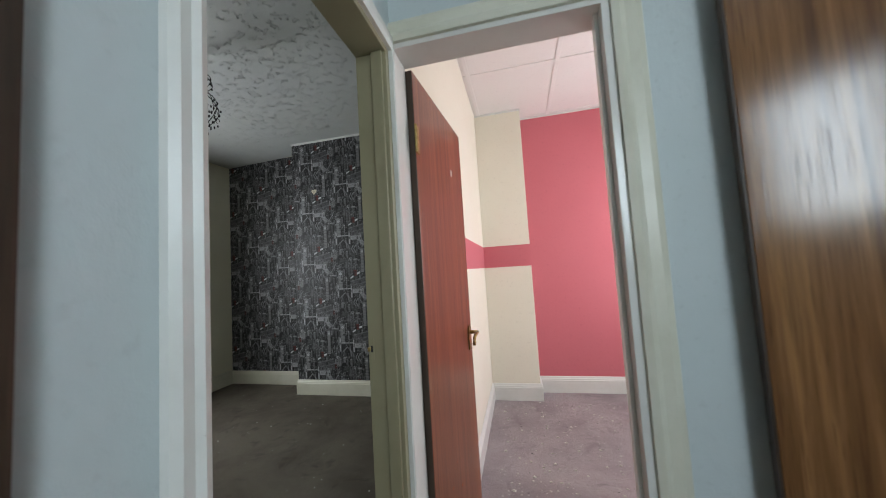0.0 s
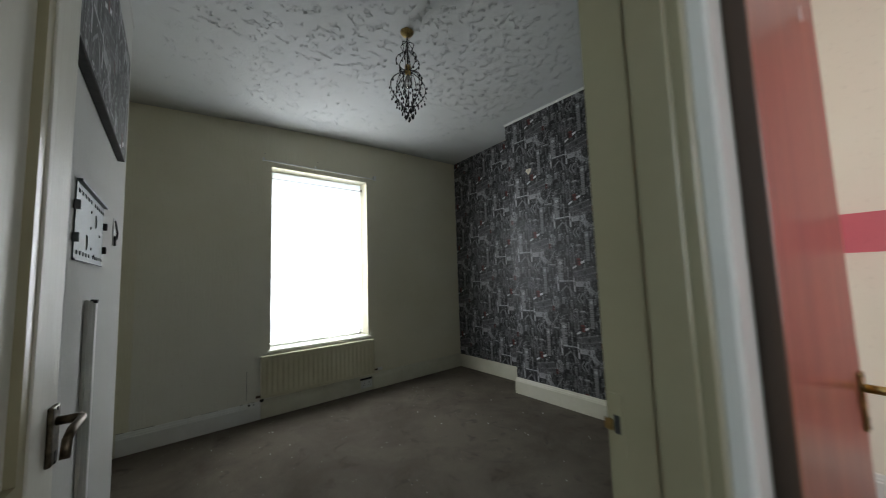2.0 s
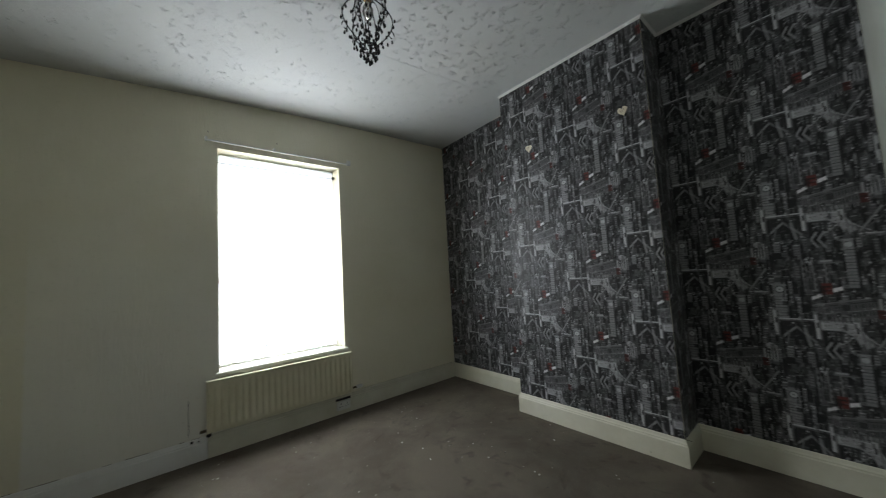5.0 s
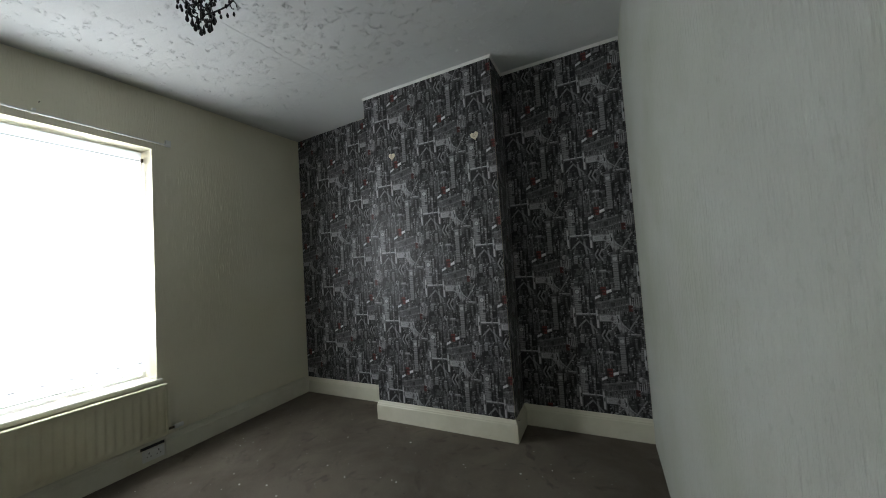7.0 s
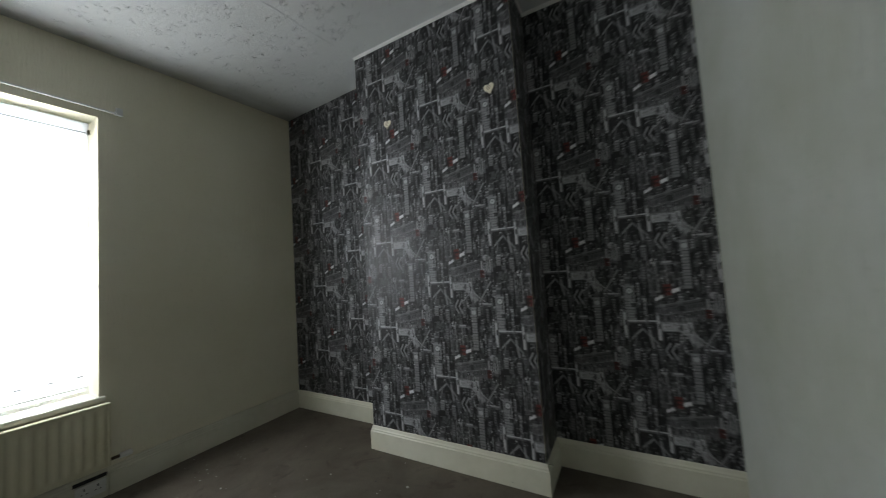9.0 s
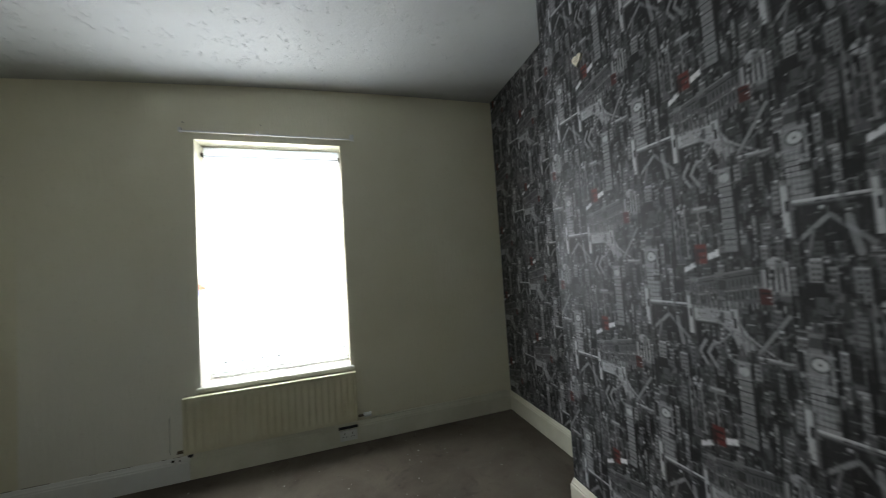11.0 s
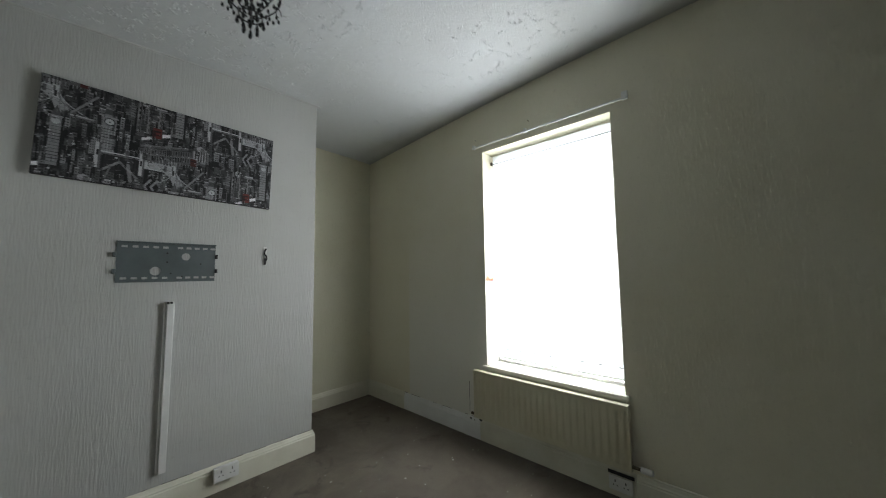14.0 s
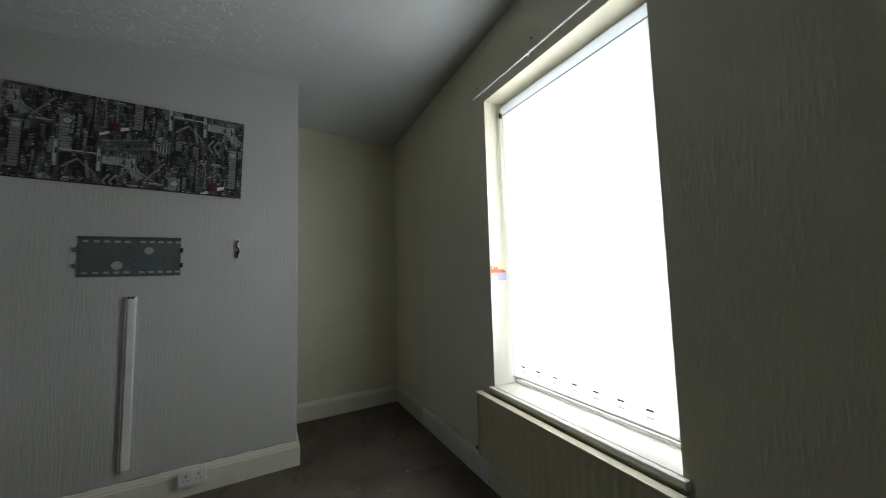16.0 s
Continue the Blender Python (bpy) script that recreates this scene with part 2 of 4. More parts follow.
def put(bm, a, b, bevel=0.0):
    """Adds a box from corner a to corner b to a bmesh."""
    got = bmesh.ops.create_cube(bm, size=1)["verts"]
    for v in got:
        v.co = Vector([(p + q) / 2 + (q - p) * c for p, q, c in zip(a, b, v.co)])
    if bevel:
        edges = {e for v in got for e in v.link_edges}
        bmesh.ops.bevel(bm, geom=list(edges), offset=bevel, segments=2, affect="EDGES", profile=0.6)
    return bm


def boxes(*pairs, bevel=0.0):
    bm = bmesh.new()
    for a, b in pairs:
        put(bm, a, b, bevel)
    return bm


def rod(bm, p, q, r, n=10, r2=None):
    p, q = Vector(p), Vector(q)
    m = Matrix.Translation((p + q) / 2) @ (q - p).to_track_quat("Z", "Y").to_matrix().to_4x4()
    bmesh.ops.create_cone(bm, cap_ends=True, segments=n, radius1=r, radius2=r if r2 is None else r2, depth=(q - p).length, matrix=m)
    return bm


def tube(bm, pts, r, n=6):
    """A round wire along a line of points."""
    pts = [Vector(p) for p in pts]
    rings = []
    for i, p in enumerate(pts):
        d = (pts[min(i + 1, len(pts) - 1)] - pts[max(i - 1, 0)]).normalized()
        u = d.orthogonal().normalized() if not rings else (side - d * side.dot(d)).normalized()
        side = u
        w = d.cross(u)
        rings.append([bm.verts.new(p + r * (math.cos(a) * u + math.sin(a) * w)) for a in (2 * math.pi * j / n for j in range(n))])
    for a, b in zip(rings, rings[1:]):
        for j in range(n):
            bm.faces.new((a[j], a[(j + 1) % n], b[(j + 1) % n], b[j]))
    bm.faces.new(rings[0][::-1])
    bm.faces.new(rings[-1])
    return bm


def lathe(bm, profile, n=20, at=(0, 0, 0)):
    """Turns (radius, height) pairs about z."""
    at = Vector(at)
    rings = [[bm.verts.new(at + Vector((r * math.cos(2 * math.pi * j / n), r * math.sin(2 * math.pi * j / n), z))) for j in range(n)] for r, z in profile]
    for a, b in zip(rings, rings[1:]):
        for j in range(n):
            bm.faces.new((a[j], a[(j + 1) % n], b[(j + 1) % n], b[j]))
    bm.faces.new(rings[0][::-1])
    bm.faces.new(rings[-1])
    return bm


def sweep(bm, profile, path, flip=False):
    """Carries a closed (out, up) profile along a floor line with mitred corners; out is to the left of the line."""
    path = [Vector((*p, 0)) for p in path]
    rings = []
    for i, p in enumerate(path):
        d0 = (p - path[i - 1]).normalized() if i else None
        d1 = (path[i + 1] - p).normalized() if i + 1 < len(path) else None
        n0 = Vector((-d0.y, d0.x, 0)) if d0 else None
        n1 = Vector((-d1.y, d1.x, 0)) if d1 else None
        if n0 and n1:
            m = (n0 + n1).normalized()
            m /= m.dot(n0)
        else:
            m = n0 or n1
        rings.append([bm.verts.new(p + m * o + Vector((0, 0, u))) for o, u in profile])
    k = len(profile)
    for a, b in zip(rings, rings[1:]):
        for j in range(k):
            bm.faces.new((a[j], a[(j + 1) % k], b[(j + 1) % k], b[j]))
    bm.faces.new(rings[0])
    bm.faces.new(rings[-1][::-1])
    bmesh.ops.recalc_face_normals(bm, faces=bm.faces[:])
    return bm


def mesh_of(name, bm, mat, smooth=False):
    me = bpy.data.meshes.new(name)
    bm.to_mesh(me)
    bm.free()
    me.materials.append(mat)
    if smooth:
        me.polygons.foreach_set("use_smooth", [True] * len(me.polygons))
    return me


def part(name, bm, mat, parent=None, label="", smooth=False):
    ob = new(name, mesh_of(name, bm, mat, smooth))
    if parent is not None:
        ob.parent = parent
    return tagged(ob, label)


def thing(name, at, label, category, group="", rz=0.0):
    ob = new(name)
    ob.matrix_world = pose(*at, 0, 0, rz)
    return tagged(ob, label, category, group)


def structure(name, bm, mat, label, category, smooth=False):
    return tagged(part(name, bm, mat, None, "", smooth), label, category, "", "structure")


# ---------------------------------------------------------------- bedroom shell
# window wall at x 0, wallpapered wall with a chimney breast in the north, bracket wall at y 0
CEIL = 3.003
XE, XL = 3.433, 3.525
YN, YB = 3.464, 3.154
XS, YS = 1.045, -0.727
BX0, BX1 = 1.259, 2.512
WY0, WY1, WZ0, WZ1 = 0.975, 2.019, 0.623, 2.453
DY0, DY1, DZ = -0.025, 0.633, 2.045

structure("floor", boxes(((-0.05, -0.80, -0.12), (XE + 0.045, YN + 0.05, 0))), M["carpet"], "worn stained brown-grey bedroom carpet with crumbs", "carpet")
bm = bmesh.new()
xs = [-0.30, 0, 0.25, 0.6, 1.0, 1.12, 1.17, 1.254, 1.32, 1.7, 2.2, 2.8, XE + 0.02]
ws = [0.0, 0.0, 0.25, 0.43, 0.85, 0.90, 0.92, 0.95, 1.0, 1.0, 1.0, 1.0, 1.0]
ys = [-0.85 + (YN + 0.95) * j / 28 for j in range(29)]


def ceiling_z(x, y):
    """The old ceiling: it sinks towards the window, the south and the middle of the room."""
    by_window = float(np.interp(y, [-0.75, 0.3, 1.0, 1.6, 2.4, 3.46], [2.752, 2.828, 2.874, 2.908, 2.936, 2.955]))
    inside = float(np.interp(y, [-0.76, 0.0, 1.35, 2.4, 3.0, 3.46], [2.80, 2.848, 2.885, 2.955, 3.002, 3.004]))
    fall = float(np.interp(y, [0.0, 1.35, 3.0], [0.050, 0.035, 0.0]))
    w = float(np.interp(x, xs, ws))
    return by_window * (1 - w) + inside * w - fall * max(0.0, x - 1.26)


low = [[bm.verts.new((x, y, ceiling_z(x, y))) for y in ys] for x in xs]
top = [[bm.verts.new((x, y, 3.08)) for y in ys] for x in xs]
last = len(ys) - 1
for i in range(len(xs) - 1):
    for j in range(last):
        bm.faces.new((low[i][j], low[i][j + 1], low[i + 1][j + 1], low[i + 1][j]))
        bm.faces.new((top[i][j], top[i + 1][j], top[i + 1][j + 1], top[i][j + 1]))
    for j in (0, last):
        bm.faces.new((low[i][j], low[i + 1][j], top[i + 1][j], top[i][j]))
for i in (0, len(xs) - 1):
    for j in range(last):
        bm.faces.new((low[i][j], low[i][j + 1], top[i][j + 1], top[i][j]))
bmesh.ops.recalc_face_normals(bm, faces=bm.faces[:])


def ridge(bm, pts, w, h):
    """A low half-round ridge under the ceiling along a line of (x, y, z) points."""
    rows = []
    for i, p in enumerate(pts):
        d = Vector(pts[min(i + 1, len(pts) - 1)]) - Vector(pts[max(i - 1, 0)])
        side = Vector((-d.y, d.x, 0)).normalized() * w * (0.5 if i in (0, len(pts) - 1) else 1.0)
        p = Vector(p)
        rows.append([bm.verts.new(p + side + Vector((0, 0, 0.001))), bm.verts.new(p - Vector((0, 0, h))), bm.verts.new(p - side + Vector((0, 0, 0.001)))])
    for a, b in zip(rows, rows[1:]):
        bm.faces.new((a[0], b[0], b[1], a[1]))
        bm.faces.new((a[1], b[1], b[2], a[2]))


# a papered joint running in from the corner of the chimney breast
ridge(bm, [(1.235 + 0.004 * math.sin(j * 1.7), 1.7 + j * 0.1, ceiling_z(1.235, 1.7 + j * 0.1)) for j in range(15)], 0.012, 0.0022)
# pressed flourishes: loose sprays of curls all over the paper
rng = random.Random(4)
gy = -0.72
while gy < YN:
    gx = 0.10
    while gx < XE:
        cx, cy = gx + rng.uniform(-0.045, 0.045), gy + rng.uniform(-0.045, 0.045)
        keep = 0.9 if cx > 1.3 else 0.62
        in_breast = (BX0 - 0.05 < cx < BX1 + 0.05 and cy > YB - 0.06) or (cx > XS - 0.06 and cy < 0.06)
        if rng.random() < keep and not in_breast and 0.05 < cx < XE - 0.06 and cy < YN - 0.05:
            turn = rng.uniform(0, 6.28)
            for c in range(rng.randint(7, 13)):
                r = rng.uniform(0.003, 0.010)
                ox, oy = rng.gauss(0, 0.017), rng.gauss(0, 0.013)
                ox, oy = ox * math.cos(turn) - oy * math.sin(turn), ox * math.sin(turn) + oy * math.cos(turn)
                a0, span = rng.uniform(0, 6.28), rng.uniform(1.2, 4.2)
                pts = [(cx + ox + r * (1 - 0.3 * q / 5) * math.cos(a0 + span * q / 5), cy + oy + r * (1 - 0.3 * q / 5) * math.sin(a0 + span * q / 5), ceiling_z(cx, cy)) for q in range(6)]
                ridge(bm, pts, rng.uniform(0.0018, 0.0032), rng.uniform(0.0016, 0.0029) * (1.0 if cx > 1.3 else 0.6))
        gx += 0.070
    gy += 0.070
structure("ceiling", bm, M["ceiling"], "white embossed paper ceiling with stains, darker by the window wall", "ceiling")
structure("wall_west", boxes(((-0.30, -0.85, -0.1), (0, WY0, 3.04)), ((-0.30, WY1, -0.1), (0, YN + 0.2, 3.04)),
                             ((-0.30, WY0, -0.1), (0, WY1, WZ0 - 0.03)), ((-0.30, WY0, WZ1), (0, WY1, 3.04))), M["wall_patched"], "cream embossed-paper wall round the window", "wall")
structure("wall_north", boxes(((0, YN, -0.1), (XE + 0.055, YN + 0.2, 3.04))), M["wall"], "wall behind the city print wallpaper", "wall")
structure("chimney_breast_north", boxes(((BX0, YB, -0.05), (BX1, YN, CEIL + 0.005))), M["wall"], "chimney breast behind city print wallpaper", "chimney breast")
structure("wall_south", boxes(((0, -0.90, -0.1), (1.2, YS, 3.04))), M["wall_south"], "cream alcove wall with damp stains", "wall")
structure("chimney_breast_south", boxes(((XS, YS, -0.05), (XE, 0, CEIL + 0.005)), bevel=0.006), M["wall_white"], "white fibre-papered wall carrying a bracket", "chimney breast")
XM = (XE + XL) / 2
structure("wall_east", boxes(((XE, -0.85, -0.1), (XM, DY0, 3.04)), ((XE, DY1, -0.1), (XM, YN, 3.04)), ((XE, DY0, DZ), (XM, DY1, 3.04))), M["wall_east"], "white fibre-papered wall beside the doorway", "wall")

SK = [(0, 0), (0.02, 0), (0.02, 0.128), (0.016, 0.134), (0.016, 0.142), (0.011, 0.150), (0.007, 0.163), (0.004, 0.168), (0, 0.168)]
structure("baseboard_north", sweep(bmesh.new(), SK, [(XE, YN), (BX1, YN), (BX1, YB), (BX0, YB), (BX0, YN), (0, YN)]), M["skirting"], "chipped cream gloss skirting board", "skirting")
structure("baseboard_west", sweep(bmesh.new(), SK, [(0, YN - 0.02), (0, 2.06)]), M["skirting"], "cream gloss skirting board by the radiator", "skirting")
structure("baseboard_west_middle", sweep(bmesh.new(), [(o * 0.75, u) for o, u in SK], [(0, 2.056), (0, 0.90)]), M["skirting"], "cream skirting board behind the radiator", "skirting")
structure("baseboard_west_south", sweep(bmesh.new(), [(o * 0.8, u * 0.98) for o, u in SK], [(0, 0.896), (0, -0.08)]), M["skirting_white"], "patched white skirting board", "skirting")
structure("baseboard_south", sweep(bmesh.new(), SK, [(0, -0.084), (0, YS), (XS, YS), (XS, 0), (XE - 0.02, 0)]), M["skirting"], "cream gloss skirting board of the alcove", "skirting")
# thin ceiling beads above the papered wall and the bracket wall
bm = bmesh.new()
rows = []
for x in (XS - 0.03, 1.6, 2.2, 2.8, XE):
    z = ceiling_z(x, 0.01)
    rows.append([bm.verts.new((x, o, z + u)) for o, u in ((0.0, -0.010), (0.003, -0.009), (0.006, -0.003), (0.006, 0.004), (0.0, 0.004))])
for a, b in zip(rows, rows[1:]):
    for q in range(5):
        bm.faces.new((a[q], a[(q + 1) % 5], b[(q + 1) % 5], b[q]))
bm.faces.new(rows[0])
bm.faces.new(rows[-1][::-1])
bmesh.ops.recalc_face_normals(bm, faces=bm.faces[:])
structure("trim_south", bm, M["wall_white"], "thin painted bead along the ceiling", "trim")
structure("trim_north", sweep(bmesh.new(), [(0, CEIL - 0.022), (0.008, CEIL - 0.020), (0.014, CEIL - 0.004), (0.014, CEIL + 0.002), (0, CEIL + 0.002)],
                              [(XE, YN), (BX1, YN), (BX1, YB), (BX0, YB), (BX0, YN - 0.001)]), M["skirting_white"], "thin white bead along the ceiling", "trim")

# ---------------------------------------------------------------- wallpaper print
TW, TH, TN, TM = 0.459, 0.615, 120, 161      # repeat in metres and in cells


def draw_tile():
    """The black, white and red city collage, drawn from plain shapes at three times the cells; u runs right, v down from the bridge deck."""
    rng = np.random.default_rng(7)
    k = 3
    nu, nv = TN * k, TM * k
    yy, xx = np.mgrid[0:nv, 0:nu]
    img = np.full((nv, nu, 3), 0.045)

    def du(u):
        return ((xx / nu - u + 0.5) % 1.0 - 0.5)

    def dv(v):
        return ((yy / nv - v + 0.5) % 1.0 - 0.5)

    def shade(mask, c, mixin=1.0):
        c = np.array(c if isinstance(c, tuple) else (c, c, c))
        img[mask] = img[mask] * (1 - mixin) + c * mixin

    def rect(u, v, w, h, c, mixin=1.0):
        """u, v: the upper left corner; w, h: width and height, all in repeats."""
        shade(((xx / nu - u) % 1.0 < w) & ((yy / nv - v) % 1.0 < h), c, mixin)

    def slab(u0, v0, u1, v1, thick, c, mixin=1.0):
        """A sloping band from (u0, v0) to (u1, v1), thick downwards."""
        a = (xx / nu - u0) % 1.0
        w = u1 - u0
        at = v0 + (v1 - v0) * a / w
        shade((a < w) & ((yy / nv - at) % 1.0 < thick), c, mixin)

    def stroke(u0, v0, u1, v1, t, c, mixin=1.0):
        ax, ay = du(u0) * 0.746, dv(v0)
        bx, by = (u1 - u0) * 0.746, v1 - v0
        q = np.clip((ax * bx + ay * by) / (bx * bx + by * by), 0, 1)
        shade(np.hypot(ax - q * bx, ay - q * by) < t, c, mixin)

    # dim streets, trees, roofs behind everything
    for _ in range(520):
        rect(rng.random(), rng.random(), rng.uniform(0.01, 0.07), rng.uniform(0.008, 0.05), float(rng.choice([0.008, 0.014, 0.03, 0.06, 0.095, 0.14])), 0.7)
    for _ in range(260):
        rect(rng.random(), rng.random(), rng.uniform(0.006, 0.016), rng.uniform(0.02, 0.11), float(rng.choice([0.006, 0.012, 0.03, 0.07, 0.12])), 0.65)
    for _ in range(60):
        rect(rng.random(), rng.random(), rng.uniform(0.02, 0.09), 0.006, float(rng.choice([0.10, 0.16, 0.22])), 0.7)
    for u, v, a, b in ((0.30, 0.91, 0.075, 0.07), (0.22, 0.16, 0.15, 0.05), (0.88, 0.36, 0.09, 0.09), (0.62, 0.42, 0.10, 0.05), (0.95, 0.04, 0.08, 0.05), (0.10, 0.42, 0.09, 0.06)):
        e = (du(u) / a) ** 2 + (dv(v) / b) ** 2
        shade(e < 0.6 + 0.5 * rng.random((nv, nu)), 0.008, 0.85)
    # crowded house fronts, lit on one side, black gaps between them
    for _ in range(150):
        u, v, w, h = rng.random(), rng.random(), rng.uniform(0.022, 0.060), rng.uniform(0.06, 0.20)
        c = float(rng.choice([0.05, 0.08, 0.11, 0.15, 0.19]))
        rect(u, v, w, h, c, 0.8)
        rect(u + w, v, w * rng.uniform(0.4, 0.9), h, 0.006, 0.85)
        rect(u, v, w, 0.008, c * 1.8, 0.8)
        for q in range(int(h / 0.024)):
            rect(u + w * 0.2, v + 0.014 + q * 0.024, w * 0.25, 0.011, 0.015, 0.8)
            rect(u + w * 0.6, v + 0.014 + q * 0.024, w * 0.25, 0.011, 0.015, 0.8)
    # twin gothic towers with a pale rose window between them
    for u in (0.31, 0.40, 0.50):
        rect(u, 0.46, 0.038, 0.28, 0.13)
        rect(u + 0.004, 0.44, 0.010, 0.30, 0.16)
        rect(u + 0.026, 0.45, 0.008, 0.29, 0.02)
        for q in range(5):
            rect(u + 0.012, 0.49 + q * 0.05, 0.012, 0.026, 0.012)
    e = (du(0.385) / 0.040) ** 2 + (dv(0.45) / 0.032) ** 2
    shade((e < 1) & ((np.degrees(np.arctan2(dv(0.45), du(0.385))) % 60) < 42), 0.24)
    shade(e < 0.12, 0.04)
    rect(0.47, 0.455, 0.10, 0.016, 0.22)
    rect(0.44, 0.475, 0.16, 0.010, 0.13)
    # great clock tower behind the deck
    rect(0.145, 0.62, 0.032, 0.40, 0.010)
    rect(0.035, 0.66, 0.112, 0.36, 0.165)
    for q in range(5):
        rect(0.040 + q * 0.024, 0.78, 0.007, 0.24, 0.225)
    for q in range(9):
        rect(0.035, 0.79 + q * 0.026, 0.112, 0.005, 0.055)
    rect(0.025, 0.675, 0.132, 0.010, 0.20)
    rect(0.025, 0.765, 0.132, 0.010, 0.19)
    e = (du(0.091) * 0.746) ** 2 + dv(0.72) ** 2
    shade(e < 0.034 ** 2, 0.045)
    shade(e < 0.027 ** 2, 0.27)
    shade(e < 0.006 ** 2, 0.05)
    for q in range(16):
        w = 0.10 * (1 - q / 16) ** (0.9 if q < 8 else 1.3)
        rect(0.091 - w / 2, 0.66 - 0.0095 * (q + 1), w, 0.0097, 0.15 if q in (0, 6, 7) else 0.065)
    rect(0.088, 0.48, 0.006, 0.04, 0.10)
    # long palace front, its cornice rising to a pediment
    slab(0.36, 0.870, 1.02, 0.770, 0.17, 0.085)
    slab(0.36, 0.863, 1.02, 0.763, 0.008, 0.15)
    slab(0.36, 0.890, 1.02, 0.790, 0.006, 0.020)
    slab(0.36, 0.955, 1.02, 0.865, 0.005, 0.20)
    for q in range(26):
        u = 0.37 + q * 0.0245
        at = 0.905 - 0.10 * (u - 0.36) / 0.66
        rect(u, at, 0.010, 0.036, 0.014 if q % 2 else 0.03)
        rect(u, at + 0.060, 0.010, 0.046, 0.010)
        rect(u + 0.013, at - 0.004, 0.007, 0.12, 0.105)
    for u in (0.40, 0.58):
        rect(u, 0.850 - 0.10 * (u - 0.36) / 0.66, 0.055, 0.15, 0.13)
        for q in range(3):
            rect(u + 0.006 + q * 0.018, 0.880 - 0.10 * (u - 0.36) / 0.66, 0.008, 0.10, 0.02)
    rect(0.86, 0.775, 0.15, 0.15, 0.17)
    for q in range(5):
        rect(0.868 + q * 0.029, 0.795, 0.013, 0.11, 0.215)
        rect(0.882 + q * 0.029, 0.795, 0.012, 0.11, 0.012)
    for q in range(7):
        rect(0.86 + q * 0.011, 0.772 - q * 0.005, 0.15 - q * 0.022, 0.006, 0.22)
    # railings, people-sized clutter and statues before the palace
    for q in range(22):
        rect(0.37 + q * 0.028, 0.975 - 0.008 * (q % 3), 0.006, 0.03, float(rng.choice([0.02, 0.14, 0.22])))
    # buses with pale flags beside them
    rect(0.455, 0.665, 0.085, 0.105, (0.105, 0.026, 0.020))
    rect(0.462, 0.690, 0.070, 0.014, (0.03, 0.012, 0.012))
    rect(0.462, 0.728, 0.070, 0.012, (0.05, 0.012, 0.012))
    slab(0.365, 0.790, 0.455, 0.755, 0.030, 0.33)
    slab(0.545, 0.715, 0.625, 0.695, 0.034, 0.37)
    rect(0.840, 0.895, 0.065, 0.080, (0.065, 0.018, 0.015))
    rect(0.845, 0.915, 0.055, 0.010, (0.02, 0.01, 0.01))
    # bridge: deck between two stone towers, castellated bank, pillar and hanging cables
    rect(0.05, 0.015, 0.32, 0.17, 0.018, 0.8)
    rect(0.00, -0.004, 0.36, 0.012, 0.30)
    rect(0.02, 0.014, 0.34, 0.009, 0.10)
    for u, top, low in ((0.000, -0.075, 0.16), (0.362, -0.045, 0.17)):
        rect(u, top, 0.046, low - top, 0.27)
        rect(u + 0.030, top, 0.016, low - top, 0.10)
        rect(u + 0.012, top + 0.07, 0.016, 0.05, 0.025)
        for q in (0.0, 0.018, 0.036):
            rect(u + q, top - 0.028, 0.009, 0.028, 0.20)
    rect(0.410, 0.022, 0.270, 0.070, 0.25)
    rect(0.410, 0.092, 0.270, 0.012, 0.035)
    for q in range(9):
        rect(0.412 + q * 0.030, 0.008, 0.016, 0.015, 0.20)
    for q in range(30):
        rect(0.41 + rng.random() * 0.25, 0.03 + rng.random() * 0.06, 0.02, 0.006, float(rng.choice([0.05, 0.09, 0.24])), 0.7)
    arc = [(0.50, 0.050), (0.56, 0.052), (0.62, 0.068), (0.67, 0.100), (0.71, 0.150), (0.735, 0.215)]
    for (ua, va), (ub, vb) in zip(arc, arc[1:]):
        stroke(ua, va, ub, vb, 0.036, 0.21, 0.85)
    for q in range(26):
        a = rng.random() * 0.2
        rect(0.52 + a, 0.03 + 2.6 * a * a + rng.random() * 0.05, 0.018, 0.007, float(rng.choice([0.07, 0.10, 0.30])), 0.7)
    rect(0.655, 0.010, 0.052, 0.110, 0.25)
    rect(0.670, 0.060, 0.020, 0.050, 0.03)
    for q in (0.0, 0.021, 0.042):
        rect(0.655 + q, -0.03, 0.009, 0.042, 0.19)
    for drop, c in ((0.0, 0.22), (0.028, 0.12)):
        for q in range(14):
            a, b = q / 14, (q + 1) / 14
            stroke(0.70 + 0.24 * a, 0.05 + drop + 0.19 * math.sqrt(a), 0.70 + 0.24 * b, 0.05 + drop + 0.19 * math.sqrt(b), 0.0045, c)
            if drop == 0 and q % 2:
                stroke(0.70 + 0.24 * a, 0.05 + 0.19 * math.sqrt(a), 0.70 + 0.24 * a, 0.27, 0.0022, 0.11)
            stroke(0.66 - 0.14 * a, 0.10 + drop + 0.12 * math.sqrt(a), 0.66 - 0.14 * b, 0.10 + drop + 0.12 * math.sqrt(b), 0.0035, c * 0.8)
    rect(0.62, 0.245, 0.34, 0.008, 0.13)
    stroke(-0.21, 0.235, -0.02, 0.02, 0.008, 0.16)
    stroke(-0.21, 0.235, -0.02, 0.10, 0.004, 0.10)
    rect(-0.22, 0.232, 0.19, 0.011, 0.26)
    # raised bridge leaves and a glass roof below the deck
    stroke(0.05, 0.185, 0.20, 0.075, 0.009, 0.17)
    stroke(0.20, 0.075, 0.35, 0.20, 0.009, 0.13)
    stroke(0.27, 0.09, 0.30, 0.24, 0.012, 0.20, 0.7)
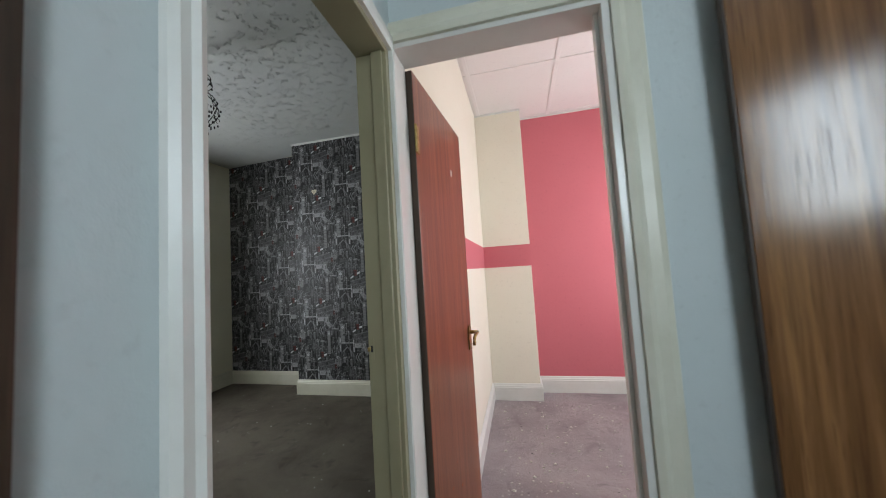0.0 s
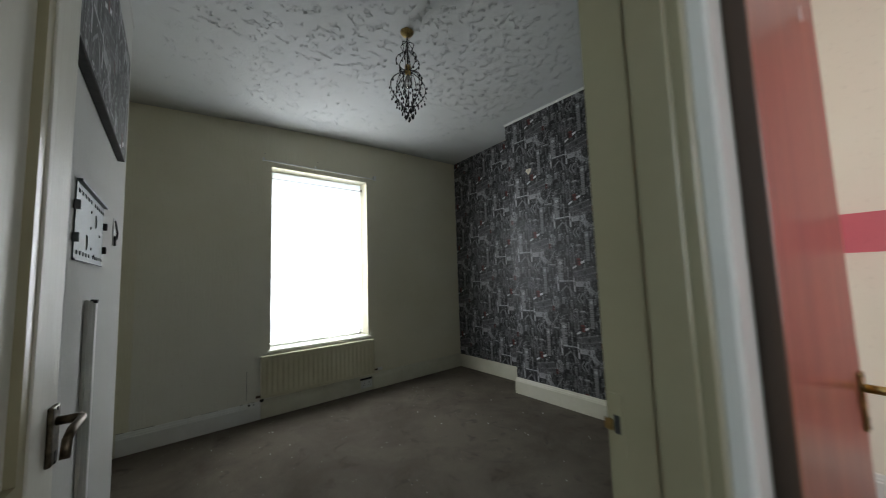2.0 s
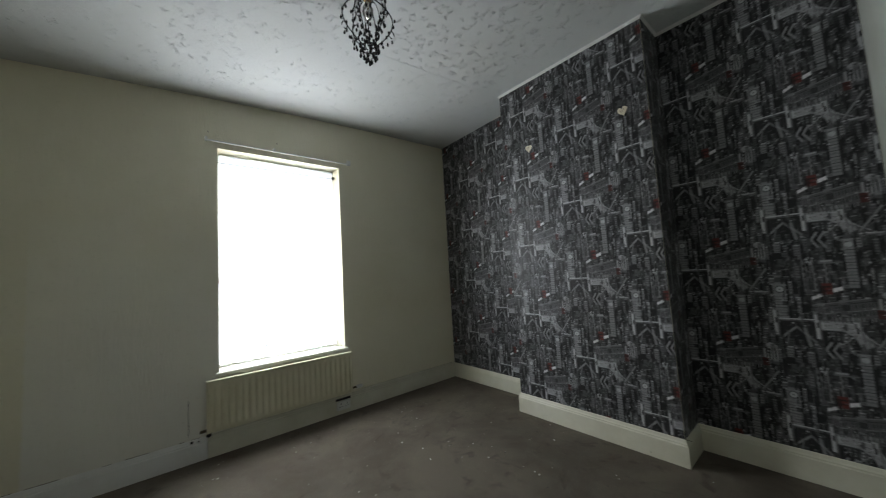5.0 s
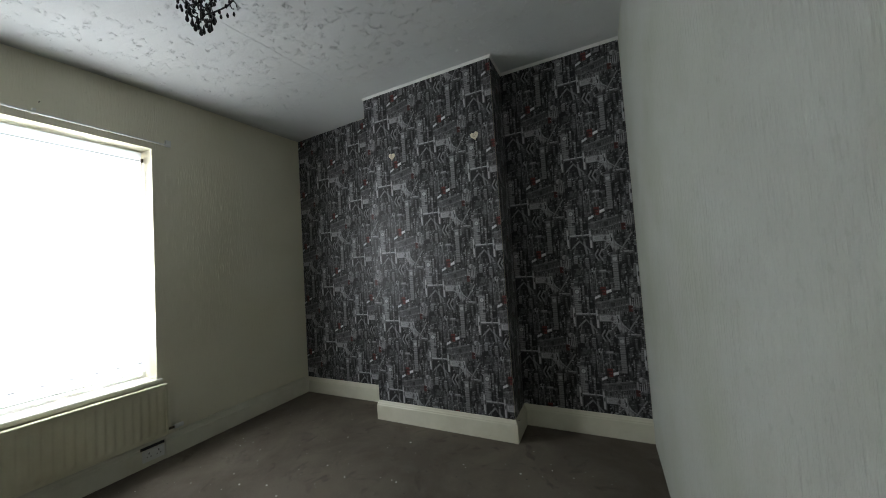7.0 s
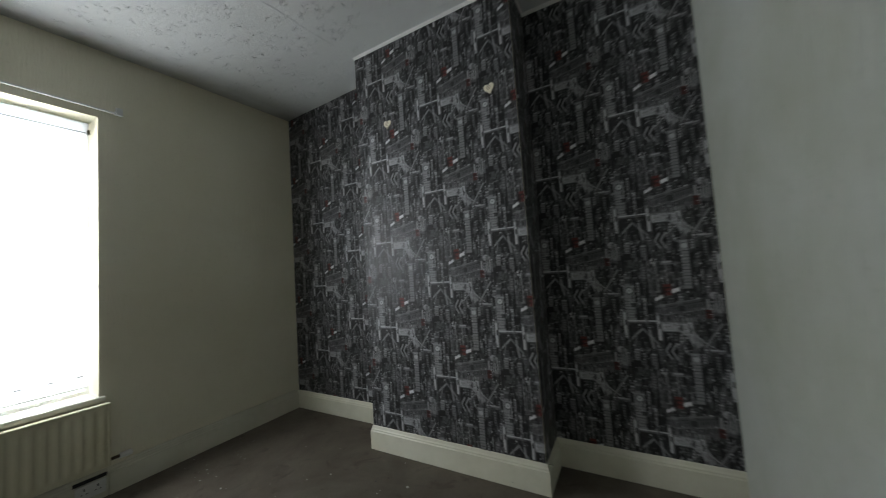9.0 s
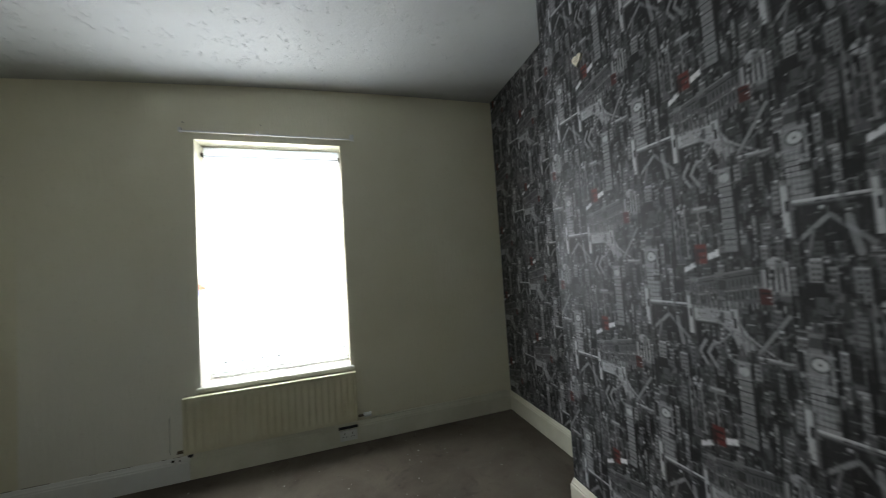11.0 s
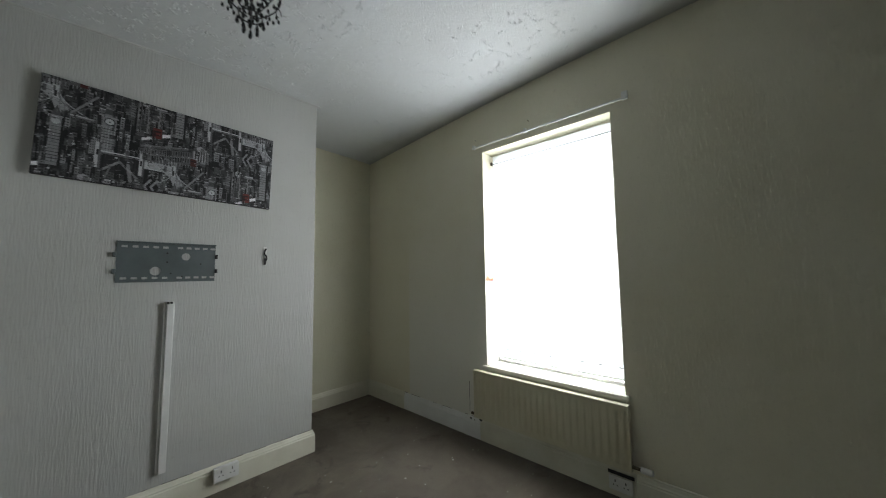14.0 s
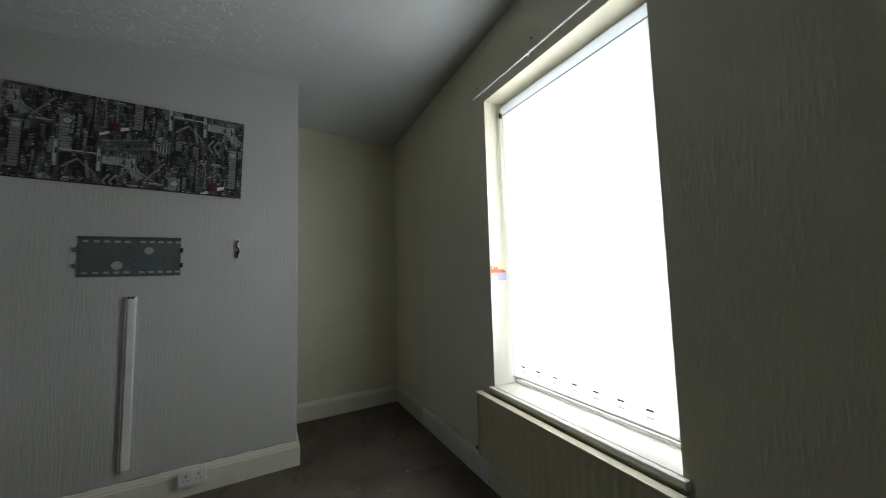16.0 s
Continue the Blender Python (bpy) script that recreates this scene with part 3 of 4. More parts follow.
    stroke(0.13, 0.13, 0.09, 0.26, 0.006, 0.12)
    for q in range(6):
        rect(0.06 + 0.045 * q, 0.25 + 0.012 * (q % 2), 0.030, 0.008, float(rng.choice([0.09, 0.15, 0.2])))
    # dark diamond with pale chevrons
    shade(np.abs(du(0.475)) / 0.085 + np.abs(dv(0.265)) / 0.115 < 1, 0.008)
    for off in (-0.03, 0.03):
        for sgn in (-1, 1):
            stroke(0.455 + off, 0.265, 0.505 + off, 0.265 + sgn * 0.070, 0.0085, 0.17)
    # slim clock tower
    rect(0.735, 0.27, 0.030, 0.44, 0.012)
    rect(0.665, 0.28, 0.078, 0.43, 0.155)
    for q in range(3):
        rect(0.672 + q * 0.024, 0.36, 0.008, 0.35, 0.165)
    for q in range(12):
        rect(0.665, 0.37 + q * 0.028, 0.078, 0.005, 0.05)
    rect(0.658, 0.275, 0.092, 0.009, 0.18)
    e = (du(0.704) * 0.746) ** 2 + dv(0.325) ** 2
    shade(e < 0.024 ** 2, 0.25)
    for q in range(9):
        rect(0.704 - 0.004 * (9 - q), 0.275 - 0.010 * (q + 1), 0.008 * (9 - q), 0.0102, 0.075)
    # shadows and tree tops breaking up the large shapes
    for _ in range(85):
        rect(rng.random(), rng.random(), rng.uniform(0.015, 0.05), rng.uniform(0.02, 0.09), float(rng.choice([0.005, 0.010, 0.09])), 0.62)
    # ragged small lights
    for _ in range(220):
        rect(rng.random(), rng.random(), rng.uniform(0.008, 0.022), rng.uniform(0.005, 0.014), float(rng.choice([0.006, 0.010, 0.02, 0.14, 0.24, 0.36])), 0.6)
    # worked over with fine strokes, and printed with strong contrast
    for _ in range(450):
        w, h = ((0.004, rng.uniform(0.008, 0.045)), (rng.uniform(0.01, 0.05), 0.0035))[rng.integers(0, 2)]
        rect(rng.random(), rng.random(), w, h, float(rng.choice([0.006, 0.012, 0.03, 0.08, 0.14, 0.22, 0.30])), float(rng.uniform(0.25, 0.7)))
    img = img * rng.uniform(0.82, 1.18, (nv, nu))[..., None]
    img = img * (0.70 + 3.3 * img)
    return np.clip(np.roll(img[::-1], -(nv // 2), 0) * np.array([1.0, 1.0, 1.04]), 0, 0.8)


FINE = draw_tile()
TILE = FINE.reshape(TM, 3, TN, 3, 3).mean((1, 3))


def printed(name, width, height, m, start, parent, cell=0.0038, tile=None, stretch=1.0):
    """A sheet of printed paper width x height metres, standing up, facing its local -y; start: where in the roll it begins."""
    nx, nz = max(2, int(width / cell)), max(2, int(height / cell))
    u, v = np.meshgrid(np.linspace(0, width, nx + 1), np.linspace(0, height, nz + 1))
    co = np.stack([u.ravel(), np.zeros(u.size), v.ravel()], 1)
    a = np.arange(nx * nz)
    a = a + a // nx
    quads = np.stack([a, a + 1, a + nx + 2, a + nx + 1], 1).astype(np.int32)
    me = bpy.data.meshes.new(name)
    me.vertices.add(len(co))
    me.vertices.foreach_set("co", co.astype(np.float32).ravel())
    me.loops.add(quads.size)
    me.loops.foreach_set("vertex_index", quads.ravel())
    me.polygons.add(len(quads))
    me.polygons.foreach_set("loop_start", np.arange(0, quads.size, 4, dtype=np.int32))
    tile = TILE if tile is None else tile
    uu, vv = u.ravel() / stretch + start[0], v.ravel() + start[1]
    drop = (np.floor(uu / TW).astype(int) % 2) * TH / 2
    col = tile[((vv + drop) % TH / TH * len(tile)).astype(int) % len(tile), (uu % TW / TW * tile.shape[1]).astype(int) % tile.shape[1]]
    at = me.color_attributes.new("print", "FLOAT_COLOR", "POINT")
    at.data.foreach_set("color", np.concatenate([col, np.ones((len(col), 1))], 1).astype(np.float32).ravel())
    me.update()
    me.validate()
    me.materials.append(M["paper"])
    ob = new(name, me)
    ob.matrix_world = m
    if parent is not None:
        ob.parent = parent
    return ob


SZ = 0.160
north = bpy.data.objects["wall_north"]
breast = bpy.data.objects["chimney_breast_north"]
HZ = CEIL - 0.015 - SZ
# where on the roll each drop begins
UB, VB = TW - 0.093, 0.5 * TH - (2.125 - SZ)
UA, VA = 2 * TW - 0.443, 0.5 * TH - (1.53 - SZ)
printed("wallpaper", BX0 - 0.001, HZ, pose(0.001, YN - 0.003, SZ), (UB - BX0 - (YN - YB) + 3 * TW, VB), north)
printed("wallpaper", BX1 - BX0, HZ, pose(BX0, YB - 0.003, SZ), (UB + TW, VB), breast)
printed("wallpaper", XE - BX1 - 0.001, HZ, pose(BX1, YN - 0.003, SZ), (UA, VA), north)
printed("wallpaper", YN - YB - 0.004, HZ, pose(BX1 + 0.003, YB - 0.003, SZ, 0, 0, 90), (UB + TW + BX1 - BX0, VB), breast)
printed("wallpaper", YN - YB - 0.004, HZ, pose(BX0 - 0.003, YN - 0.006, SZ, 0, 0, -90), (UB + 3 * TW - (YN - YB), VB), breast)

# ---------------------------------------------------------------- bedroom window and blind
XF = -0.17                                   # room face of the window frame
win = tagged(new("window_1"), "white framed window behind a drawn blind", "window", "", "structure")
win.matrix_world = pose(XF, (WY0 + WY1) / 2, WZ0)
hw, hh = (WY1 - WY0) / 2, WZ1 - WZ0
part("window_frame", boxes(((-0.06, -hw, 0.0), (0, -hw + 0.022, hh)), ((-0.06, hw - 0.022, 0.0), (0, hw, hh)), ((-0.06, -hw + 0.022, 0.0), (0, hw - 0.022, 0.022)),
                           ((-0.06, -hw + 0.022, hh - 0.022), (0, hw - 0.022, hh))), M["frame_white"], win)
pane = part("pane", boxes(((-0.032, -hw + 0.022, 0.022), (-0.028, hw - 0.022, hh - 0.022))), M["glass"], win)
pane.visible_shadow = False
bm = boxes(((-0.17, WY0 - 0.0, WZ0 - 0.03), (0.0, WY1, WZ0)))
put(bm, (0.0, WY0 - 0.025, WZ0 - 0.03), (0.032, WY1 + 0.025, WZ0), 0.009)
structure("window_sill", bm, M["sill"], "white gloss window board with a rounded nose", "window sill")
# shadow gap bead under the sill
structure("trim_sill", boxes(((0.0, WY0 - 0.01, WZ0 - 0.052), (0.016, WY1 + 0.01, WZ0 - 0.031)), bevel=0.004), M["skirting"], "cream bead under the window board", "trim")

blind = thing("roller_blind", (-0.135, (WY0 + WY1) / 2, WZ0), "white roller blind pulled down over the window", "blind")
slots = [-hw + 0.10 + i * 0.125 for i in range(8)]
fy0, fy1, fz0, fz1 = -hw + 0.016, hw - 0.016, 0.055, hh - 0.012
part("fabric", boxes(((-0.001, fy0, 0.137), (0.001, fy1, fz1))), M["fabric"], blind)
edges_y = [fy0] + [v for s in slots for v in (s, s + 0.036)] + [fy1]
for i in range(0, len(edges_y), 2):
    part("hem_strip", boxes(((-0.001, edges_y[i], fz0), (0.001, edges_y[i + 1], 0.1368))), M["fabric"], blind)
for s in slots:
    part("slot_insert", boxes(((-0.0026, s, fz0), (-0.0012, s + 0.036, 0.1368))), M["fabric"], blind)
    for z0, z1, mt in ((0.122, 0.128, "slot"), (0.094, 0.097, "print")):
        part("slot_bar", boxes(((0.0, s + 0.003, z0), (0.004, s + 0.032, z1))), M[mt], blind)
part("bottom_bar", boxes(((-0.005, fy0, 0.044), (0.005, fy1, 0.0545)), bevel=0.003), M["plastic"], blind)
part("roller", rod(bmesh.new(), (-0.012, fy0, hh - 0.012), (-0.012, fy1, hh - 0.012), 0.008, 12), M["sill"], blind, "", True)
part("top_rail", rod(bmesh.new(), (0.012, fy0, hh - 0.085), (0.012, fy1, hh - 0.085), 0.003, 8), M["steel"], blind)
for y in (-hw + 0.003, hw - 0.019):
    part("bracket", boxes(((-0.03, y, hh - 0.092), (0.018, y + 0.012, hh - 0.062)), bevel=0.003), M["bronze"], blind)

# old nursery border left on the window reveals
for y, s in ((WY0, 1), (WY1, -1)):
    border = thing("wallpaper_border", (-0.065, y, 1.275), "torn strip of old nursery wallpaper border", "wallpaper border", "border strips in the window reveal")
    for nm, z0, z1, mt in () if s < 0 else (("beige_band", 0.055, 0.135, "border_beige"), ("blue_band", 0.0, 0.055, "border_blue")):
        part(nm, boxes(((-0.06, min(0, s * 0.002), z0), (0.058, max(0, s * 0.002), z1))), M[mt], border)
    if s < 0:
        part("blue_scrap", boxes(((-0.03, -0.002, 0.03), (0.05, 0.0, 0.05))), M["border_blue"], border)
        continue
    bm = bmesh.new()
    for i in range(11):
        x = -0.055 + i * 0.0105
        h = 0.012 + 0.034 * abs(math.sin(i * 1.7)) * (1 if i > 5 else 0.35)
        put(bm, (x, min(s * 0.002, s * 0.004), 0.05), (x + 0.010, max(s * 0.002, s * 0.004), 0.05 + h))
    part("orange_motif", bm, M["border_orange"], border)

# curtain track above the window
track = thing("curtain_track", (0.0, 0.885, 2.502), "thin white curtain track with end stops", "curtain track")
part("rail", boxes(((0.022, 0.0, -0.006), (0.034, 1.245, 0.006)), bevel=0.002), M["plastic"], track)
for y in (0.012, 0.52, 1.225):
    part("bracket", boxes(((0.0, y - 0.008, -0.004), (0.03, y + 0.008, 0.028)), bevel=0.002), M["plastic"], track)
part("end_stop", boxes(((0.018, 1.215, -0.012), (0.040, 1.250, 0.040)), bevel=0.004), M["plastic"], track, "yellowed plastic end stop")
for y, z in ((0.91, 2.575), (1.43, 2.585)):
    nail = thing("nail", (0.0, y, z), "small dark nail stuck in the plaster", "nail", "nails above the window")
    part("shank", rod(bmesh.new(), (0, 0, 0), (0.018, 0, 0.002), 0.003, 6), M["bronze"], nail)

# ---------------------------------------------------------------- radiator
RY0, RY1, RZ0, RZ1 = 0.886, 2.053, 0.200, 0.585
rad = thing("radiator", (0.0, RY0, RZ0), "yellowed cream steel panel radiator under the window", "radiator")
RW, RH = RY1 - RY0, RZ1 - RZ0
ribs, per = 24, 8
ny = ribs * per
zprof = [(0.0, 0.0), (0.018, 0.0), (0.026, 0.15), (0.040, 0.85), (0.055, 1.0), (RH - 0.060, 1.0), (RH - 0.045, 0.85), (RH - 0.030, 0.15), (RH - 0.022, 0.0), (RH - 0.008, 0.0)]
bm = bmesh.new()
rows = []
for z, a in zprof:
    row = []
    for i in range(ny + 1):
        y = 0.012 + (RW - 0.024) * i / ny
        ph = (i % per) / per
        ridge = 0.5 - 0.5 * math.cos(2 * math.pi * ph)
        ridge = min(1.0, max(0.0, (ridge - 0.2) * 1.7))
        row.append(bm.verts.new((0.072 + 0.009 * a * ridge, y, z)))
    rows.append(row)
for a, b in zip(rows, rows[1:]):
    for i in range(ny):
        bm.faces.new((a[i], a[i + 1], b[i + 1], b[i]))
put(bm, (0.045, 0.012, 0.0), (0.0715, RW - 0.012, RH - 0.010))
part("front_panel", bm, M["radiator"], rad, "", True)
part("top_cap", boxes(((0.040, 0.0, RH - 0.012), (0.086, RW, RH)), bevel=0.004), M["radiator"], rad)
for y in (0.0, RW - 0.012):
    part("side_cover", boxes(((0.036, y, 0.0), (0.080, y + 0.012, RH - 0.0125)), bevel=0.003), M["radiator"], rad)
for y in (0.22, RW - 0.22):
    part("wall_bracket", boxes(((0.0, y, 0.06), (0.045, y + 0.03, RH - 0.06))), M["radiator"], rad)
bm = rod(bmesh.new(), (0.058, RW, 0.03), (0.058, RW + 0.045, 0.03), 0.010, 10)
valve = part("valve", bm, M["bronze"], rad, "tarnished brass valve")
part("pipe", tube(bmesh.new(), [(0.058, RW + 0.04, 0.03), (0.058, RW + 0.075, 0.028), (0.04, RW + 0.09, 0.02), (0.012, RW + 0.095, 0.0)], 0.008, 8), M["plastic"], rad)
part("valve_cap", rod(bmesh.new(), (0.058, RW + 0.045, 0.03), (0.058, RW + 0.105, 0.03), 0.017, 14), M["plastic"], rad, "white plastic valve cap")
part("lockshield", rod(bmesh.new(), (0.058, -0.04, 0.022), (0.058, 0.0, 0.022), 0.011, 10), M["bronze"], rad, "dark brass lockshield valve")

pipe = thing("heating_pipe", (0.0, 2.15, 0.176), "white-painted heating pipe along the skirting", "pipe")
part("run", tube(bmesh.new(), [(0.014, 0.0, 0.0), (0.014, 0.35, 0.003), (0.014, 0.72, 0.0), (0.014, 1.26, 0.002)], 0.007, 8), M["skirting"], pipe, "", True)

# ---------------------------------------------------------------- sockets


def socket(at, rz, w, h, label, depth=0.028):
    """A surface box with a twin plate; local x along the wall, local -y out of it."""
    s = thing("twin_socket", at, label, "socket", "", rz)
    part("back_box", boxes(((0, -depth, 0), (w, 0, h)), bevel=0.003), M["plastic"], s)
    part("face_plate", boxes(((-0.002, -depth - 0.007, -0.002), (w + 0.002, -depth - 0.0005, h + 0.002)), bevel=0.003), M["plastic"], s)
    for cx in (w * 0.27, w * 0.73):
        f = -depth - 0.0085
        part("pin_hole", boxes(((cx - 0.003, f, h * 0.62), (cx + 0.003, f + 0.004, h * 0.80))), M["slot"], s)
        for ox in (-0.014, 0.008):
            part("pin_hole", boxes(((cx + ox, f, h * 0.36), (cx + ox + 0.007, f + 0.004, h * 0.43))), M["slot"], s)
        part("rocker", boxes(((cx - 0.02 if cx < w / 2 else cx + 0.01, f - 0.002, h * 0.66), (cx - 0.01 if cx < w / 2 else cx + 0.02, f + 0.004, h * 0.86)), bevel=0.002), M["plastic"], s)
    return s


socket((1.708, 0.021, 0.078), 180, 0.137, 0.082, "white twin socket fixed to the skirting board")
socket((0.016, 1.91, 0.045), 90, 0.130, 0.078, "grubby white twin socket under the radiator", 0.012)
void = thing("skirting_hole", (0.0161, 1.90, 0.128), "dark hole cut into the skirting above a socket", "hole")
part("recess", boxes(((0.0, 0.0, 0.0), (0.0025, 0.15, 0.022)), bevel=0.001), M["slot"], void)

# chips, holes and a crack in the plaster near the radiator
flaw = thing("plaster_crack", (0.0, 0.78, 0.175), "long dark crack in the wall plaster", "crack")
part("crack_line", tube(bmesh.new(), [(0.0, 0.0, 0.02), (0.0005, 0.002, 0.10), (0.0, -0.001, 0.19), (0.0006, 0.001, 0.28)], 0.0018, 5), M["slot"], flaw)
for y, z, r in ((0.80, 0.150, 0.010), (0.84, 0.146, 0.006), (0.905, 0.17, 0.018)):
    hole = thing("plaster_hole", (0.0135, y, z), "small dark hole in the skirting", "hole", "holes by the radiator")
    part("pit", lathe(bmesh.new(), [(r * 0.3, -0.0002), (r, 0.0), (r * 0.7, 0.0012)], 9), M["slot"], hole)
    hole.rotation_euler = (0, radians(90), radians(0))

# ---------------------------------------------------------------- hearts on the chimney breast


def heart_outline(k=28):
    out = []
    for i in range(k):
        t = 2 * math.pi * i / k
        out.append((16 * math.sin(t) ** 3 / 34, (13 * math.cos(t) - 5 * math.cos(2 * t) - 2 * math.cos(3 * t) - math.cos(4 * t)) / 34))
    return out


for x, z, w, tilt in ((1.548, 2.378, 0.066, 3), (2.349, 2.387, 0.070, -9)):
    h = thing("hanging_heart", (x, YB - 0.003, z), "cream wooden heart plaque pinned to the wallpaper", "wall ornament", "hearts on the chimney breast")
    h.rotation_euler = (0, radians(tilt), 0)
    bm = bmesh.new()
    pts = heart_outline()
    f0 = [bm.verts.new((px * w, -0.010, pz * w * 1.12)) for px, pz in pts]
    f1 = [bm.verts.new((px * w * 1.04, -0.0005, pz * w * 1.16)) for px, pz in pts]
    bm.faces.new(f0)
    bm.faces.new(f1[::-1])
    for i in range(len(pts)):
        j = (i + 1) % len(pts)
        bm.faces.new((f0[i], f1[i], f1[j], f0[j]))
    bmesh.ops.recalc_face_normals(bm, faces=bm.faces[:])
    part("plaque", bm, M["heart"], h)
    for i, (zz, ww) in enumerate(((0.010, 0.026), (0.001, 0.034), (-0.008, 0.022))):
        part("text_line", boxes(((-ww / 2, -0.0112, zz - 0.0018), (ww / 2, -0.0102, zz + 0.0018))), M["print"], h)

# ---------------------------------------------------------------- bracket wall (face at y 0, seen from the north)
canvas = thing("canvas_print", (2.541, 0.0, 1.926), "long canvas print of black and white city landmarks", "picture", "", 180)
CW, CH = 1.127, 0.531
part("stretcher", boxes(((0.0, -0.028, 0.0), (CW, -0.001, CH)), bevel=0.003), M["slot"], canvas)
ob = printed("print", CW - 0.004, CH - 0.004, pose(0.002, -0.0295, 0.002), (2 * TW - 0.211 / 1.095, 0.5 * TH - 0.183), None, 0.0021, FINE, 1.095)
ob.parent = canvas
canvas.rotation_euler = (0, radians(1.7), radians(180))

br = thing("television_bracket", (2.212, 0.0, 1.372), "grey steel television wall bracket with slots", "wall bracket", "", 180)
BW, BH = 0.474, 0.234
bm = bmesh.new()
# plate built from strips so that the slot rows and the round holes go through
zrows = [(0.0, 0.012), (0.012, 0.025), (0.025, BH - 0.036), (BH - 0.036, BH - 0.023), (BH - 0.023, BH - 0.008)]
slot_x = [0.020 + i * 0.046 for i in range(5)] + [0.275 + i * 0.043 for i in range(5)]
for z0, z1 in (zrows[0], zrows[4]):
    put(bm, (0, -0.004, z0), (BW, -0.0012, z1))
for z0, z1 in (zrows[1], zrows[3]):
    prev = 0.0
    for x in slot_x:
        put(bm, (prev, -0.004, z0), (x, -0.0012, z1))
        prev = x + 0.026
    put(bm, (prev, -0.004, z0), (BW, -0.0012, z1))
z0, z1 = zrows[2]
holes = ((0.172, 0.060, 0.0255), (0.318, 0.150, 0.0225))
for hx, hz, r in holes:
    cuts = [hz + r * math.sin(math.pi * (i / 14 - 0.5)) for i in range(15)]
    put(bm, (hx - 0.045, -0.004, z0), (hx + 0.045, -0.0012, cuts[0]))
    put(bm, (hx - 0.045, -0.004, cuts[-1]), (hx + 0.045, -0.0012, z1))
    for za, zb in zip(cuts, cuts[1:]):
        c = math.sqrt(max(0.0, r * r - ((za + zb) / 2 - hz) ** 2))
        put(bm, (hx - 0.045, -0.004, za), (hx - c, -0.0012, zb))
        put(bm, (hx + c, -0.004, za), (hx + 0.045, -0.0012, zb))
put(bm, (0, -0.004, z0), (holes[0][0] - 0.045, -0.0012, z1))
put(bm, (holes[0][0] + 0.045, -0.004, z0), (holes[1][0] - 0.045, -0.0012, z1))
put(bm, (holes[1][0] + 0.045, -0.004, z0), (BW, -0.0012, z1))
part("plate", bm, M["steel"], br)
part("top_flange", boxes(((-0.002, -0.016, BH - 0.008), (BW + 0.002, -0.002, BH)), bevel=0.002), M["steel"], br)
part("bottom_flange", boxes(((0.0, -0.008, -0.006), (BW, -0.001, 0.0)), bevel=0.001), M["steel"], br)
for z in (0.045, 0.140):
    part("hook_tab", boxes(((-0.016, -0.016, z), (0.0, -0.001, z + 0.028)), bevel=0.003), M["steel"], br)
    part("hook_tab", boxes(((BW, -0.016, z), (BW + 0.013, -0.001, z + 0.028)), bevel=0.003), M["slot"], br)
for x, z in ((0.225, 0.115), (0.225, 0.17), (0.30, 0.025), (0.395, 0.105), (0.245, 0.045)):
    part("screw", rod(bmesh.new(), (x, -0.0065, z), (x, -0.0035, z), 0.0045, 8), M["slot"], br)

trunk = thing("cable_trunking", (1.972, 0.0, 0.240), "white plastic cable trunking with an open top", "trunking", "", 180)
TL = 1.002
trunk.rotation_euler = (0, radians(0.3), radians(180))
part("base", boxes(((-0.024, -0.010, 0.0), (0.024, -0.0005, TL)), bevel=0.001), M["plastic"], trunk)
part("lid", boxes(((-0.012, -0.026, 0.0), (0.024, -0.0105, TL - 0.012)), bevel=0.004), M["plastic"], trunk)
part("side_wall", boxes(((-0.024, -0.020, 0.0), (-0.021, -0.0105, TL - 0.004))), M["plastic"], trunk)
for x in (-0.008, 0.010):
    part("end_hole", rod(bmesh.new(), (x, -0.0285, TL - 0.006), (x, -0.012, TL - 0.004), 0.006, 8), M["slot"], trunk)

hk = thing("wall_fitting", (1.427, 0.0, 1.478), "small chrome cable fitting screwed to the wall", "fitting", "", 180)
part("back_plate", boxes(((-0.009, -0.004, 0.0), (0.009, -0.0005, 0.085)), bevel=0.002), M["plastic"], hk)
part("loop", tube(bmesh.new(), [(0.0, -0.004, 0.012), (0.007, -0.014, 0.024), (0.005, -0.016, 0.040), (-0.006, -0.014, 0.050), (-0.002, -0.010, 0.066), (0.006, -0.006, 0.076)], 0.0038, 6), M["black"], hk, "dark wire loop")
part("clip", boxes(((-0.006, -0.013, 0.0), (0.006, -0.0042, 0.030)), bevel=0.002), M["slot"], hk)

hk.scale = (1.25, 1.0, 1.55)

cable = thing("loose_cable", (1.90, 0.10, 0.0), "loose pale cable lying on the carpet", "cable")
part("flex", tube(bmesh.new(), [(0.02, -0.06, 0.008), (0.0, 0.0, 0.006), (-0.06, 0.05, 0.006), (-0.14, 0.04, 0.006), (-0.17, -0.02, 0.006), (-0.12, -0.05, 0.007), (-0.05, -0.03, 0.010)], 0.003, 6), M["print"], cable)

# ---------------------------------------------------------------- chandelier
CX, CY = 1.952, 1.351
ch = thing("chandelier", (CX, CY, ceiling_z(CX, CY) + 0.001), "black wire chandelier hung with dark crystal drops", "chandelier")
part("ceiling_rose", lathe(bmesh.new(), [(0.050, 0.0), (0.052, -0.006), (0.040, -0.022), (0.018, -0.032), (0.010, -0.040)], 24), M["brass"], ch, "tarnished brass ceiling rose", True)
part("stem", rod(bmesh.new(), (0, 0, -0.04), (0, 0, -0.40), 0.006, 8), M["black"], ch)
part("lamp_holder", lathe(bmesh.new(), [(0.010, -0.245), (0.024, -0.25), (0.026, -0.30), (0.018, -0.315)], 16), M["brass"], ch, "brass lamp holder", True)
